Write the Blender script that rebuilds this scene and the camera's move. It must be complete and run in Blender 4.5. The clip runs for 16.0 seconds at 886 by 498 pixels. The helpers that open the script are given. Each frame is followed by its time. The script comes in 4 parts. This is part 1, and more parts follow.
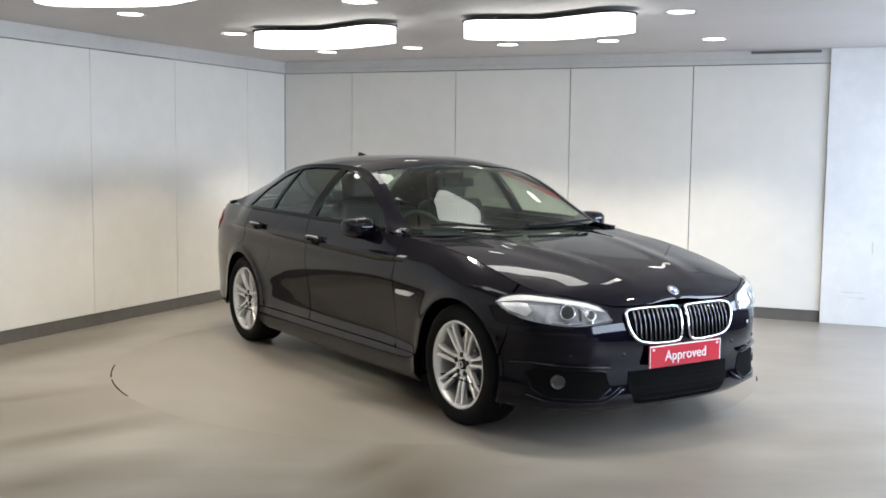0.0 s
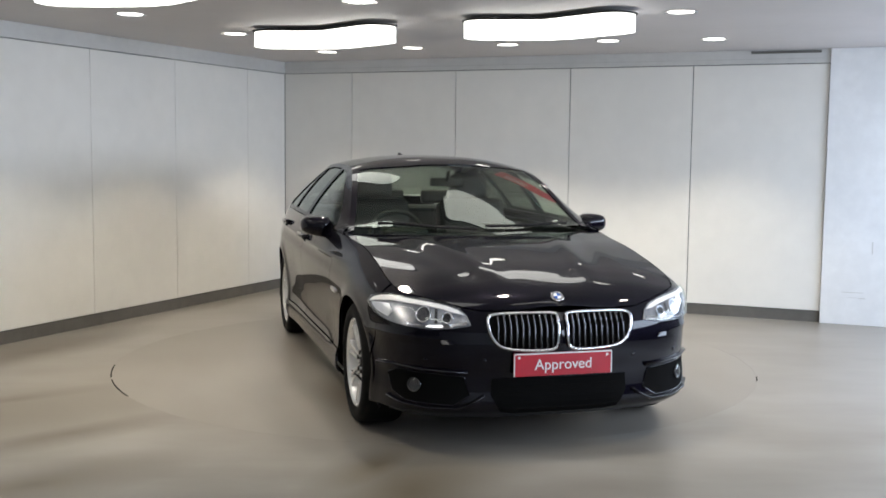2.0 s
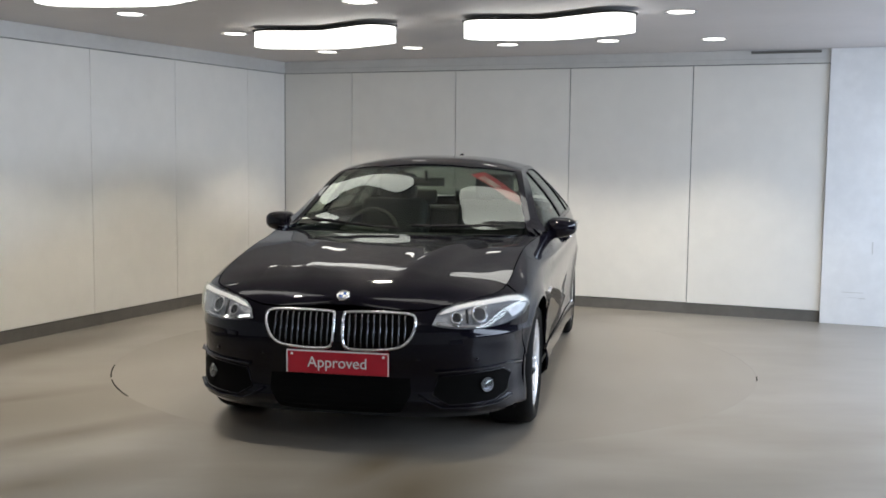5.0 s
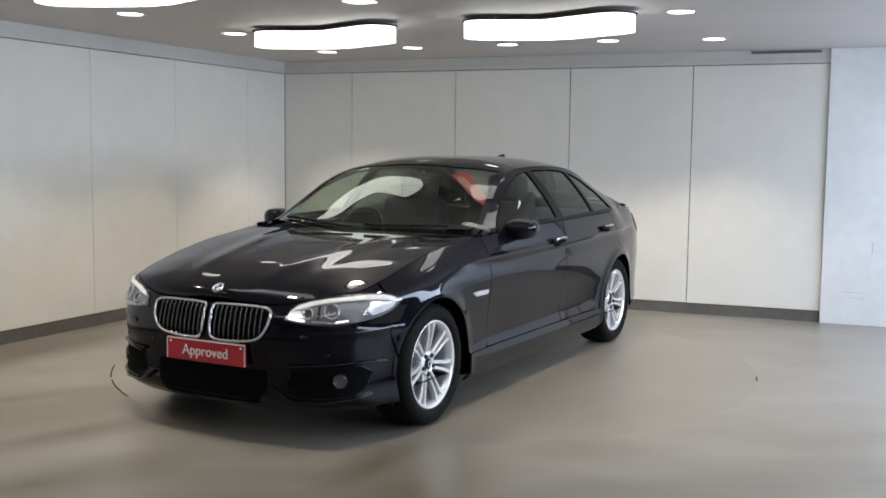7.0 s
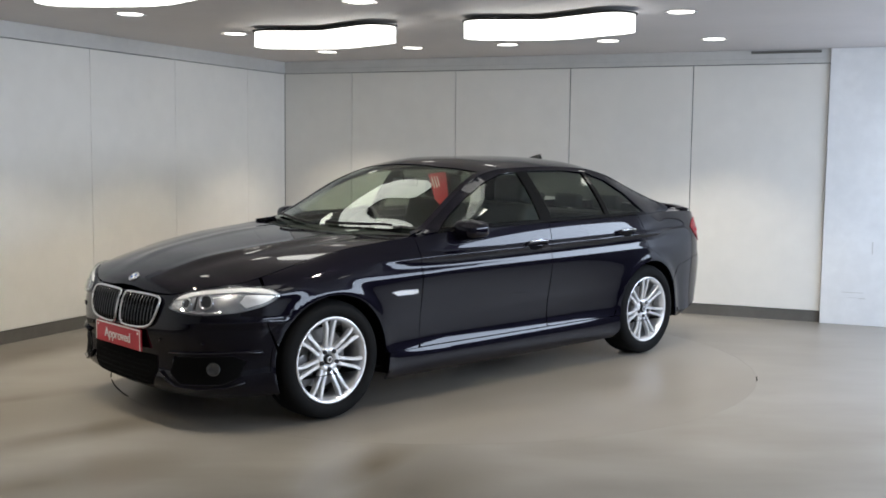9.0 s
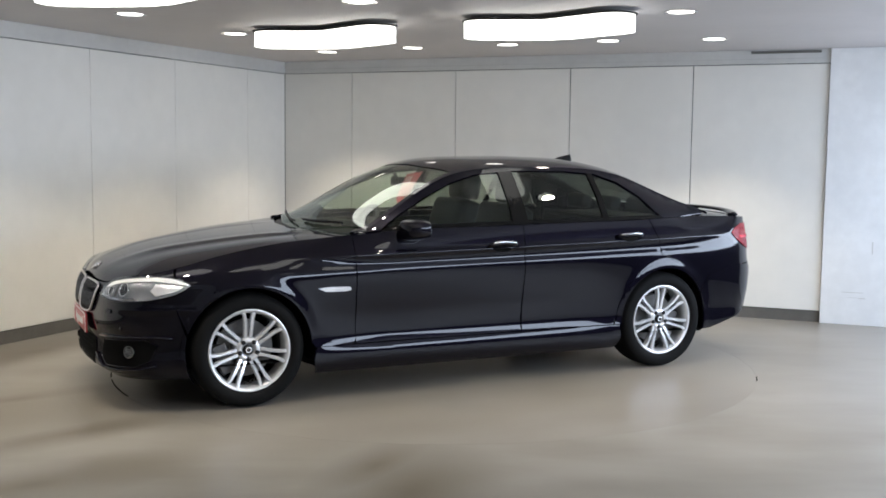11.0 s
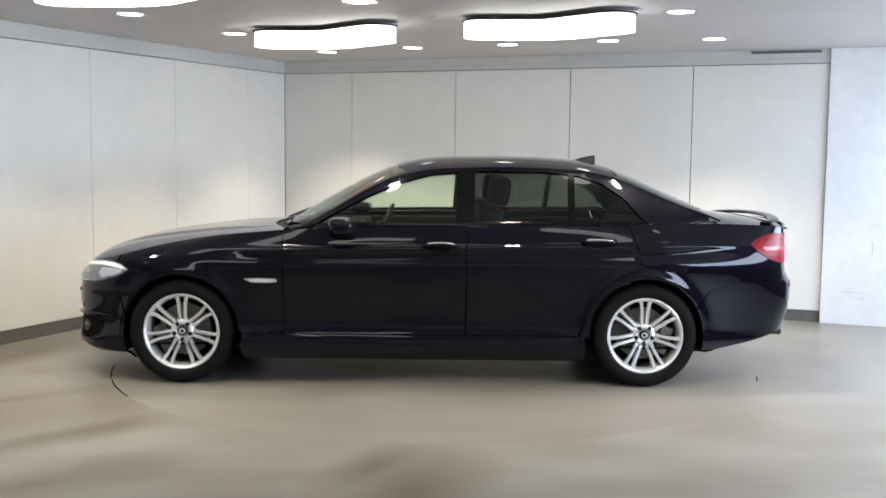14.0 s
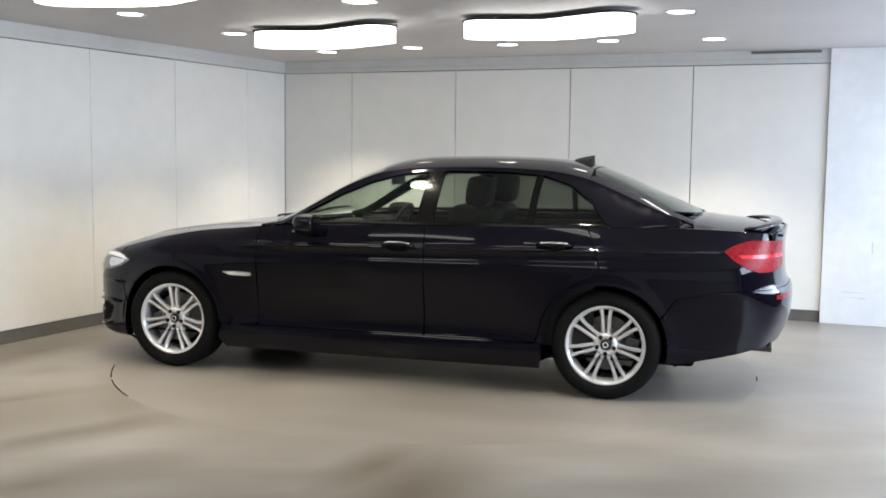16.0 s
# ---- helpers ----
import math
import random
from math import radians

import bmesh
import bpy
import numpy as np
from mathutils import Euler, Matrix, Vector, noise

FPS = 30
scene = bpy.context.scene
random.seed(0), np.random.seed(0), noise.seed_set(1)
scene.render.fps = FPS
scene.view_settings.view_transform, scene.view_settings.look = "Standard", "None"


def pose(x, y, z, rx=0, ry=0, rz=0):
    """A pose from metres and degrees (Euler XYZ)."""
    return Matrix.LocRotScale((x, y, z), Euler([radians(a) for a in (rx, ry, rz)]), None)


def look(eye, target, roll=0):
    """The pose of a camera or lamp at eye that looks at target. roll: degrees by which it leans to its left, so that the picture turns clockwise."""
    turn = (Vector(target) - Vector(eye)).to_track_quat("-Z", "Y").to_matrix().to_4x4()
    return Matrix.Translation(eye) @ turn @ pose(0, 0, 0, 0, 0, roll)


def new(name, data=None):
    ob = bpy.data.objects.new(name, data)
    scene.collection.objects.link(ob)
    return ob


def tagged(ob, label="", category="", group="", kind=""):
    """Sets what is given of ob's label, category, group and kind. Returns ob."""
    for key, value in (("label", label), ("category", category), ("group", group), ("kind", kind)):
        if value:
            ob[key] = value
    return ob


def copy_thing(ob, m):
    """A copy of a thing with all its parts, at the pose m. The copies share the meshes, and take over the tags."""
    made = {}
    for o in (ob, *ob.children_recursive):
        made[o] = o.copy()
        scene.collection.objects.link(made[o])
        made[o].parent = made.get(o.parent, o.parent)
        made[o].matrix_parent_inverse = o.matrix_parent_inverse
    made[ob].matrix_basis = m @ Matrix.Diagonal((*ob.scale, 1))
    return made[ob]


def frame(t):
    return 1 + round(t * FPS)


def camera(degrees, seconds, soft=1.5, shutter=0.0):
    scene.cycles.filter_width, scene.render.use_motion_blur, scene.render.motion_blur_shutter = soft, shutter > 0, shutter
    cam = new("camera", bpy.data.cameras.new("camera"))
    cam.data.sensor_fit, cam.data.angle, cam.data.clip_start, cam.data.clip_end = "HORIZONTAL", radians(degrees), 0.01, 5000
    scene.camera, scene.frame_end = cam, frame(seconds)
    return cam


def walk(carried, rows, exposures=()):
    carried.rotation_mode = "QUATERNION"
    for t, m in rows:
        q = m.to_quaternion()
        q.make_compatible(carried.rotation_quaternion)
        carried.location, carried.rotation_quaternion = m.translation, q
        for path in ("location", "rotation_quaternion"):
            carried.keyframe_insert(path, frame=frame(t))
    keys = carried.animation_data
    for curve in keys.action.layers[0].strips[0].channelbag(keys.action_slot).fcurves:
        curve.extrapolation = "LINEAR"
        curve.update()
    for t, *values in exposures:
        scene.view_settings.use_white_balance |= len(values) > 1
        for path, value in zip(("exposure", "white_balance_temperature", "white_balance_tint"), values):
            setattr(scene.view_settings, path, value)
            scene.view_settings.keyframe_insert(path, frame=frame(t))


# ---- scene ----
cam = camera(45.87, 16.0, soft=1.7)
EYE = Vector((0.0, -7.507, 1.5005))
PITCH, PAN, ROLL = radians(-5.328), radians(0.384), 0.616
AIM = EYE + Vector((math.sin(PAN) * math.cos(PITCH), math.cos(PAN) * math.cos(PITCH), math.sin(PITCH)))
walk(cam, [(0.0, look(EYE, AIM, ROLL)), (16.0, look(EYE, AIM, ROLL))],
     exposures=[(0.0, 0.0), (1.5, -0.18), (3.5, -0.42), (7.0, -0.42), (9.2, -0.40), (11.4, -0.20), (12.5, 0.0), (14.0, 0.06), (16.0, 0.06)])

# ---- light: downlights, hanging light boxes, daylight from the open side ----
SPOT_WATTS, BOX_GLOW, DAY_WATTS = 108.0, 4.3, 545.0
world = bpy.data.worlds.new("world")
scene.world = world
world.use_nodes = True
sky = world.node_tree.nodes.new("ShaderNodeTexSky")
sky.sky_type, sky.sun_disc = "NISHITA", False
sky.sun_elevation, sky.sun_rotation = radians(40), radians(90)
world.node_tree.links.new(sky.outputs[0], world.node_tree.nodes["Background"].inputs[0])
world.node_tree.nodes["Background"].inputs[1].default_value = 0.1


# ---- materials ----
class Mat:
    """A small builder for node materials."""

    def __init__(self, name):
        self.m = bpy.data.materials.new(name)
        self.m.use_nodes = True
        self.t = self.m.node_tree
        self.b = self.t.nodes["Principled BSDF"]

    def node(self, kind, **values):
        n = self.t.nodes.new(kind)
        for k, v in values.items():
            n.inputs[k].default_value = v
        return n

    def link(self, a, b):
        self.t.links.new(a, b)

    def set(self, **values):
        for k, v in values.items():
            self.b.inputs[k.replace("_", " ")].default_value = v
        return self

    def noise(self, scale, detail=4, rough=0.55, coords="Object", stretch=(1, 1, 1)):
        c = self.t.nodes.new("ShaderNodeTexCoord")
        mp = self.t.nodes.new("ShaderNodeMapping")
        mp.inputs["Scale"].default_value = stretch
        n = self.node("ShaderNodeTexNoise", Scale=scale, Detail=detail, Roughness=rough)
        self.link(c.outputs[coords], mp.inputs[0])
        self.link(mp.outputs[0], n.inputs["Vector"])
        return n.outputs["Fac"]

    def ramp(self, fac, stops):
        r = self.t.nodes.new("ShaderNodeValToRGB")
        r.color_ramp.interpolation = "B_SPLINE" if len(stops) > 2 else "EASE"
        e = r.color_ramp.elements
        while len(e) < len(stops):
            e.new(0.5)
        for el, (p, c) in zip(e, stops):
            el.position, el.color = p, (*c, 1)
        self.link(fac, r.inputs[0])
        return r.outputs[0]

    def grey(self, fac, lo, hi):
        r = self.node("ShaderNodeMapRange")
        r.inputs["To Min"].default_value, r.inputs["To Max"].default_value = lo, hi
        self.link(fac, r.inputs[0])
        return r.outputs[0]

    def bump(self, fac, strength, distance):
        n = self.node("ShaderNodeBump", Strength=strength, Distance=distance)
        self.link(fac, n.inputs["Height"])
        self.link(n.outputs[0], self.b.inputs["Normal"])


def plain(name, colour, rough=0.5, metal=0.0, vary=0.12, scale=30.0, coat=0.0, bump=0.0, spec=0.5):
    """One surface with grain and stains at two scales."""
    q = Mat(name).set(Roughness=rough, Metallic=metal, Specular_IOR_Level=spec)
    q.b.inputs["Coat Weight"].default_value = coat
    q.b.inputs["Coat Roughness"].default_value = 0.03
    big, fine = q.noise(scale * 0.12), q.noise(scale)
    mix = q.node("ShaderNodeMath")
    mix.operation = "ADD"
    q.link(q.grey(big, 0, 0.6), mix.inputs[0])
    q.link(q.grey(fine, 0, 0.4), mix.inputs[1])
    lo = tuple(c * (1 - vary) for c in colour)
    hi = tuple(min(1, c * (1 + vary)) for c in colour)
    q.link(q.ramp(mix.outputs[0], [(0.3, lo), (0.7, hi)]), q.b.inputs["Base Color"])
    q.link(q.grey(fine, rough * 0.85, min(1, rough * 1.15)), q.b.inputs["Roughness"])
    if bump:
        q.bump(fine, min(1.0, bump), 0.002 if bump < 1 else 0.012)
    return q.m


def glowing(name, colour, strength):
    q = Mat(name).set(Base_Color=(0.8, 0.8, 0.8, 1), Emission_Color=(*colour, 1), Emission_Strength=strength)
    return q.m


def paint_material():
    """Carbon-black metallic car paint under a clear coat, with a violet-blue flake."""
    q = Mat("car_paint").set(Roughness=0.33, Metallic=0.3, Specular_IOR_Level=0.0, Coat_Weight=1.0, Coat_Roughness=0.02, Coat_IOR=1.36)
    flake = q.noise(1400, 1)
    dust = q.noise(7, 5)
    q.link(q.ramp(flake, [(0.3, (0.0016, 0.0014, 0.0027)), (0.75, (0.0056, 0.0047, 0.0115))]), q.b.inputs["Base Color"])
    q.link(q.grey(dust, 0.008, 0.035), q.b.inputs["Coat Roughness"])
    return q.m


def glass_material(name, tint):
    """A thin pane: tinted see-through glass whose gloss follows the viewing angle."""
    q = Mat(name)
    q.t.nodes.remove(q.b)
    clear = q.t.nodes.new("ShaderNodeBsdfTransparent")
    clear.inputs[0].default_value = (*tint, 1)
    shine = q.t.nodes.new("ShaderNodeBsdfGlossy")
    shine.inputs["Roughness"].default_value = 0.01
    shine.inputs[0].default_value = (0.95, 1.0, 0.95, 1)
    edge = q.node("ShaderNodeLayerWeight", Blend=0.5)
    power = q.t.nodes.new("ShaderNodeMath")
    power.operation = "POWER"
    power.inputs[1].default_value = 4.5
    q.link(edge.outputs["Facing"], power.inputs[0])
    gloss = q.grey(power.outputs[0], 0.045, 1.0)
    mix = q.t.nodes.new("ShaderNodeMixShader")
    q.link(gloss, mix.inputs[0])
    q.link(clear.outputs[0], mix.inputs[1])
    q.link(shine.outputs[0], mix.inputs[2])
    q.link(mix.outputs[0], q.t.nodes["Material Output"].inputs[0])
    return q.m


def floor_material(name, stains, spread_of_tone, mean):
    """Worn grey painted floor with a satin sheen and brownish stains (place, turn, size)."""
    q = Mat(name).set(Roughness=0.3)
    broad = q.noise(0.4, 3, 0.5)
    mid = q.noise(1.5, 3, 0.55, stretch=(0.6, 1.5, 1))
    a = q.node("ShaderNodeMath")
    a.operation = "ADD"
    q.link(q.grey(broad, 0, 0.55), a.inputs[0])
    q.link(q.grey(mid, 0, 0.45), a.inputs[1])
    low, high = (0.120, 0.103, 0.078), (0.325, 0.312, 0.290)
    low = tuple(m + (v - m) * spread_of_tone for m, v in zip(mean, low))
    high = tuple(m + (v - m) * spread_of_tone for m, v in zip(mean, high))
    base = q.ramp(a.outputs[0], [(0.30, low), (0.5, mean), (0.70, high)])
    c = q.t.nodes.new("ShaderNodeTexCoord")
    spread = None
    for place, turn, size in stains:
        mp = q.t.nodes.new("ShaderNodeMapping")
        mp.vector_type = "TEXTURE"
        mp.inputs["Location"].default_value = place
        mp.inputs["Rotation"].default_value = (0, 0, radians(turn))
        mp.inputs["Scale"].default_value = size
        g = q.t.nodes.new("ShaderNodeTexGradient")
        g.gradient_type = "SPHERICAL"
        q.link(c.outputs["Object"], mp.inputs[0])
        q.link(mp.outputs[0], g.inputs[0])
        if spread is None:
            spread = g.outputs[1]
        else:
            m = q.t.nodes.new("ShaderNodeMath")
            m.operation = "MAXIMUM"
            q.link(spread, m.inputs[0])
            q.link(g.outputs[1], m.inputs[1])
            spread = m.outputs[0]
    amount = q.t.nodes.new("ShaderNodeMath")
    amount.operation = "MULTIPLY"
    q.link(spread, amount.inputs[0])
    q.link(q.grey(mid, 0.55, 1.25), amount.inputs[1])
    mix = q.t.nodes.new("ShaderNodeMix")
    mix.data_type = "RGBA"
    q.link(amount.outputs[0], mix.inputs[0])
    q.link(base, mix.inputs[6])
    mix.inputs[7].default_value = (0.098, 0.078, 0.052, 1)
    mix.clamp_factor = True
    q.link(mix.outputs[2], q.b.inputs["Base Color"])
    q.link(q.grey(mid, 0.295, 0.40), q.b.inputs["Roughness"])
    return q.m


PAINT = paint_material()
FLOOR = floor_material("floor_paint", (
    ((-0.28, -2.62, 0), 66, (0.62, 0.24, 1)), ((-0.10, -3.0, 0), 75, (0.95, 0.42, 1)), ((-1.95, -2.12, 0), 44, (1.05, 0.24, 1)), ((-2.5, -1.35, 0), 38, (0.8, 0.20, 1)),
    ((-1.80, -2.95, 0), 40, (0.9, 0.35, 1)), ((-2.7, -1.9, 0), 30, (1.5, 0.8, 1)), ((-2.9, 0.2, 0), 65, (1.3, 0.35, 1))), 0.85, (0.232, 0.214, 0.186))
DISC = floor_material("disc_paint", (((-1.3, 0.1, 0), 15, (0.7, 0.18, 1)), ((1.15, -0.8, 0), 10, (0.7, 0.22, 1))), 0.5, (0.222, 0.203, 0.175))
WALL = plain("white_wall_board", (0.80, 0.79, 0.755), 0.42, vary=0.035, scale=6)
WALL_COOL = plain("white_wall_sheet", (0.80, 0.81, 0.82), 0.38, vary=0.06, scale=10)
DARKWALL = plain("dark_wall_paint", (0.05, 0.05, 0.055), 0.7, vary=0.1, scale=6)
CEIL = plain("ceiling_paint", (0.60, 0.575, 0.575), 0.6, vary=0.04, scale=9)
TRIM = plain("grey_trim", (0.60, 0.60, 0.585), 0.5, vary=0.06, scale=12)
PLINTH = plain("dark_plinth", (0.13, 0.125, 0.115), 0.45, vary=0.15, scale=14)
GAP = plain("joint_shadow_gap", (0.10, 0.10, 0.10), 0.7, vary=0.1)
GLOSSBLACK = plain("gloss_black_trim", (0.005, 0.005, 0.005), 0.12, vary=0.2, spec=0.12)
BLACK = plain("black_plastic", (0.008, 0.008, 0.009), 0.5, vary=0.25, scale=60, bump=0.05, spec=0.25)
LINER = plain("black_liner", (0.004, 0.004, 0.004), 0.8, vary=0.2, spec=0.05)
RUBBER = plain("tyre_rubber", (0.006, 0.006, 0.006), 0.75, vary=0.2, scale=40, bump=0.1, spec=0.12)
ALLOY = plain("silver_alloy", (0.80, 0.80, 0.81), 0.24, metal=0.65, vary=0.05, scale=30)
DARKMETAL = plain("dark_brake_metal", (0.16, 0.155, 0.15), 0.45, metal=0.8, vary=0.2, scale=40)
CHROME = plain("chrome", (0.72, 0.72, 0.73), 0.08, metal=1.0, vary=0.02)
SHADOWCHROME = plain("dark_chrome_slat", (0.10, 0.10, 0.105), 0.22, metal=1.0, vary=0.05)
RED = plain("red_sign_print", (0.46, 0.010, 0.028), 0.3, vary=0.12, scale=10, coat=0.4)
WHITE = plain("white_print", (0.8, 0.8, 0.8), 0.4, vary=0.03)
BLUE = plain("blue_enamel", (0.03, 0.12, 0.45), 0.25, vary=0.05, coat=0.5)
REDLENS = plain("red_lamp_lens", (0.21, 0.006, 0.013), 0.28, vary=0.3, scale=50, spec=0.16)
LAMPSILVER = plain("lamp_reflector", (0.82, 0.83, 0.85), 0.3, metal=0.85, vary=0.12, scale=40)
REFLECTOR = plain("lamp_facet_reflector", (0.22, 0.23, 0.255), 0.25, metal=0.2, vary=0.5, scale=28)
LEATHER = plain("black_leather", (0.011, 0.0105, 0.010), 0.5, vary=0.25, scale=35, bump=0.15)
GLASS = glass_material("screen_glass", (0.60, 0.68, 0.60))
SIDEGLASS = glass_material("side_glass", (0.78, 0.85, 0.77))
REARGLASS = glass_material("rear_tinted_glass", (0.34, 0.38, 0.35))
REARSIDE = glass_material("rear_side_glass", (0.27, 0.30, 0.27))
LENS = glass_material("headlamp_lens", (0.93, 0.94, 0.96))
BOXGLOW = glowing("light_box_diffuser", (1.0, 0.985, 0.93), BOX_GLOW)
SPOTGLOW = glowing("downlight_glow", (1.0, 0.97, 0.9), 6.0)


# ---- mesh helpers ----
def link_mesh(name, verts, faces, material, parent=None, label="", smooth=True, normals=None):
    me = bpy.data.meshes.new(name)
    me.from_pydata([tuple(v) for v in verts], [], faces)
    me.materials.append(material)
    if smooth:
        me.polygons.foreach_set("use_smooth", [True] * len(me.polygons))
    if normals is not None:
        me.normals_split_custom_set_from_vertices([tuple(n) for n in normals])
    ob = new(name, me)
    ob.parent = parent
    if label:
        tagged(ob, label)
    return ob


def part(name, bm, material, parent=None, label="", smooth=False):
    me = bpy.data.meshes.new(name)
    bm.to_mesh(me)
    bm.free()
    me.materials.append(material)
    if smooth:
        me.polygons.foreach_set("use_smooth", [True] * len(me.polygons))
    ob = new(name, me)
    ob.parent = parent
    if label:
        tagged(ob, label)
    return ob


def box_bm(x0, x1, y0, y1, z0, z1, bevel=0.0, segments=2, m=None):
    bm = bmesh.new()
    bmesh.ops.create_cube(bm, size=1.0, matrix=Matrix.Translation(((x0 + x1) / 2, (y0 + y1) / 2, (z0 + z1) / 2)) @ Matrix.Diagonal((x1 - x0, y1 - y0, z1 - z0, 1)))
    if bevel:
        bmesh.ops.bevel(bm, geom=bm.edges[:], offset=bevel, segments=segments, profile=0.6, affect="EDGES")
    if m is not None:
        bmesh.ops.transform(bm, matrix=m, verts=bm.verts)
    return bm


def lathe_bm(profile, steps, m=None, closed=False):
    """Turn (radius, height) pairs about local Z."""
    bm = bmesh.new()
    rings = [[bm.verts.new((r * math.cos(2 * math.pi * i / steps), r * math.sin(2 * math.pi * i / steps), h)) for i in range(steps)] for r, h in profile]
    pairs = list(zip(rings, rings[1:])) + ([(rings[-1], rings[0])] if closed else [])
    for a, b in pairs:
        for i in range(steps):
            bm.faces.new((a[i], a[(i + 1) % steps], b[(i + 1) % steps], b[i]))
    bmesh.ops.recalc_face_normals(bm, faces=bm.faces)
    if m is not None:
        bmesh.ops.transform(bm, matrix=m, verts=bm.verts)
    return bm


def prism_bm(outline, z0, z1, m=None, bevel=0.0):
    """A plate with that outline in local x, y."""
    bm = bmesh.new()
    low = [bm.verts.new((x, y, z0)) for x, y in outline]
    top = [bm.verts.new((x, y, z1)) for x, y in outline]
    bm.faces.new(low[::-1])
    bm.faces.new(top)
    n = len(outline)
    for i in range(n):
        bm.faces.new((low[i], low[(i + 1) % n], top[(i + 1) % n], top[i]))
    bmesh.ops.recalc_face_normals(bm, faces=bm.faces)
    if bevel:
        bmesh.ops.bevel(bm, geom=[e for e in bm.edges], offset=bevel, segments=2, profile=0.6, affect="EDGES")
    if m is not None:
        bmesh.ops.transform(bm, matrix=m, verts=bm.verts)
    return bm


def smooth_curve(points, n):
    """n+1 points evenly along a Catmull-Rom curve through the points (any dimension)."""
    p = [np.array(q, float) for q in points]
    p = [2 * p[0] - p[1]] + p + [2 * p[-1] - p[-2]]
    out = []
    for i in range(1, len(p) - 2):
        for k in range(24):
            t = k / 24
            a, b, c, d = p[i - 1:i + 3]
            out.append(0.5 * ((2 * b) + (c - a) * t + (2 * a - 5 * b + 4 * c - d) * t * t + (3 * b - a - 3 * c + d) * t ** 3))
    out.append(p[-2])
    out = np.array(out)
    s = np.concatenate([[0], np.cumsum(np.linalg.norm(np.diff(out, axis=0), axis=1))])
    g = np.linspace(0, s[-1], n + 1)
    return np.stack([np.interp(g, s, out[:, k]) for k in range(out.shape[1])], 1)


def tube_bm(points, radius, steps=8, closed=False, flat=1.0):
    """A round bar along the points."""
    bm = bmesh.new()
    pts = [Vector(q) for q in points]
    n = len(pts)
    rings = []
    for i, q in enumerate(pts):
        a = pts[i - 1] if (i or closed) else q
        b = pts[(i + 1) % n] if (i < n - 1 or closed) else q
        d = (b - a).normalized()
        up = Vector((0, 0, 1)) if abs(d.z) < 0.95 else Vector((0, 1, 0))
        e = d.cross(up).normalized()
        g = e.cross(d)
        rings.append([bm.verts.new(q + radius * (math.cos(2 * math.pi * k / steps) * e * flat + math.sin(2 * math.pi * k / steps) * g)) for k in range(steps)])
    for i in range(n if closed else n - 1):
        a, b = rings[i], rings[(i + 1) % n]
        for k in range(steps):
            bm.faces.new((a[k], a[(k + 1) % steps], b[(k + 1) % steps], b[k]))
    if not closed:
        bm.faces.new(rings[0][::-1])
        bm.faces.new(rings[-1])
    bmesh.ops.recalc_face_normals(bm, faces=bm.faces)
    return bm


# ---- the room ----
WALL_TOP, CEIL_Z, PLINTH_H = 2.31, 2.44, 0.105
CORNER = Vector((-1.65, 3.92, 0))
BACK_DIR = Vector((math.cos(radians(-22.3)), math.sin(radians(-22.3)), 0))
LEFT_DIR = Vector((-math.cos(radians(65.33)), -math.sin(radians(65.33)), 0))
TABLE_R = 2.245


def frame_matrix(origin, along, inward):
    """Local x along the wall, y into the room, z up."""
    m = Matrix.Identity(4)
    m.col[0], m.col[1], m.col[2], m.col[3] = (*along, 0), (*inward, 0), (0, 0, 1, 0), (*origin, 1)
    return m


def panelled_wall(name, origin, along, inward, length, joints, label, gap=0.004):
    """A wall with its boards, a dark plinth and a grey rail on top."""
    m = frame_matrix(origin, along, inward)
    wall = tagged(part(name, box_bm(-0.15, length, -0.2, -0.022, 0, CEIL_Z, m=m), GAP), label, "wall", kind="structure")
    edges = [0.0] + joints + [length]
    for a, b in zip(edges, edges[1:]):
        part("wall_panel", box_bm(a + gap, b - gap, -0.021, 0.0, PLINTH_H, WALL_TOP, bevel=0.002, segments=1, m=m), WALL, wall)
    skirting = tagged(part("baseboard", box_bm(0.0, length, -0.021, -0.008, 0.0, PLINTH_H - 0.004, m=m), PLINTH), "dark grey recessed skirting along the foot of the wall", "skirting", kind="structure")
    rail = tagged(part("trim", box_bm(0.0, length, -0.021, 0.014, WALL_TOP + 0.006, WALL_TOP + 0.05, bevel=0.004, m=m), TRIM), "grey metal rail along the wall top", "trim", kind="structure")
    cove = tagged(part("trim", box_bm(0.0, length, -0.021, 0.006, WALL_TOP + 0.051, CEIL_Z - 0.001, m=m), TRIM), "pale grey strip under the ceiling", "trim", kind="structure")
    return wall, skirting, rail, cove


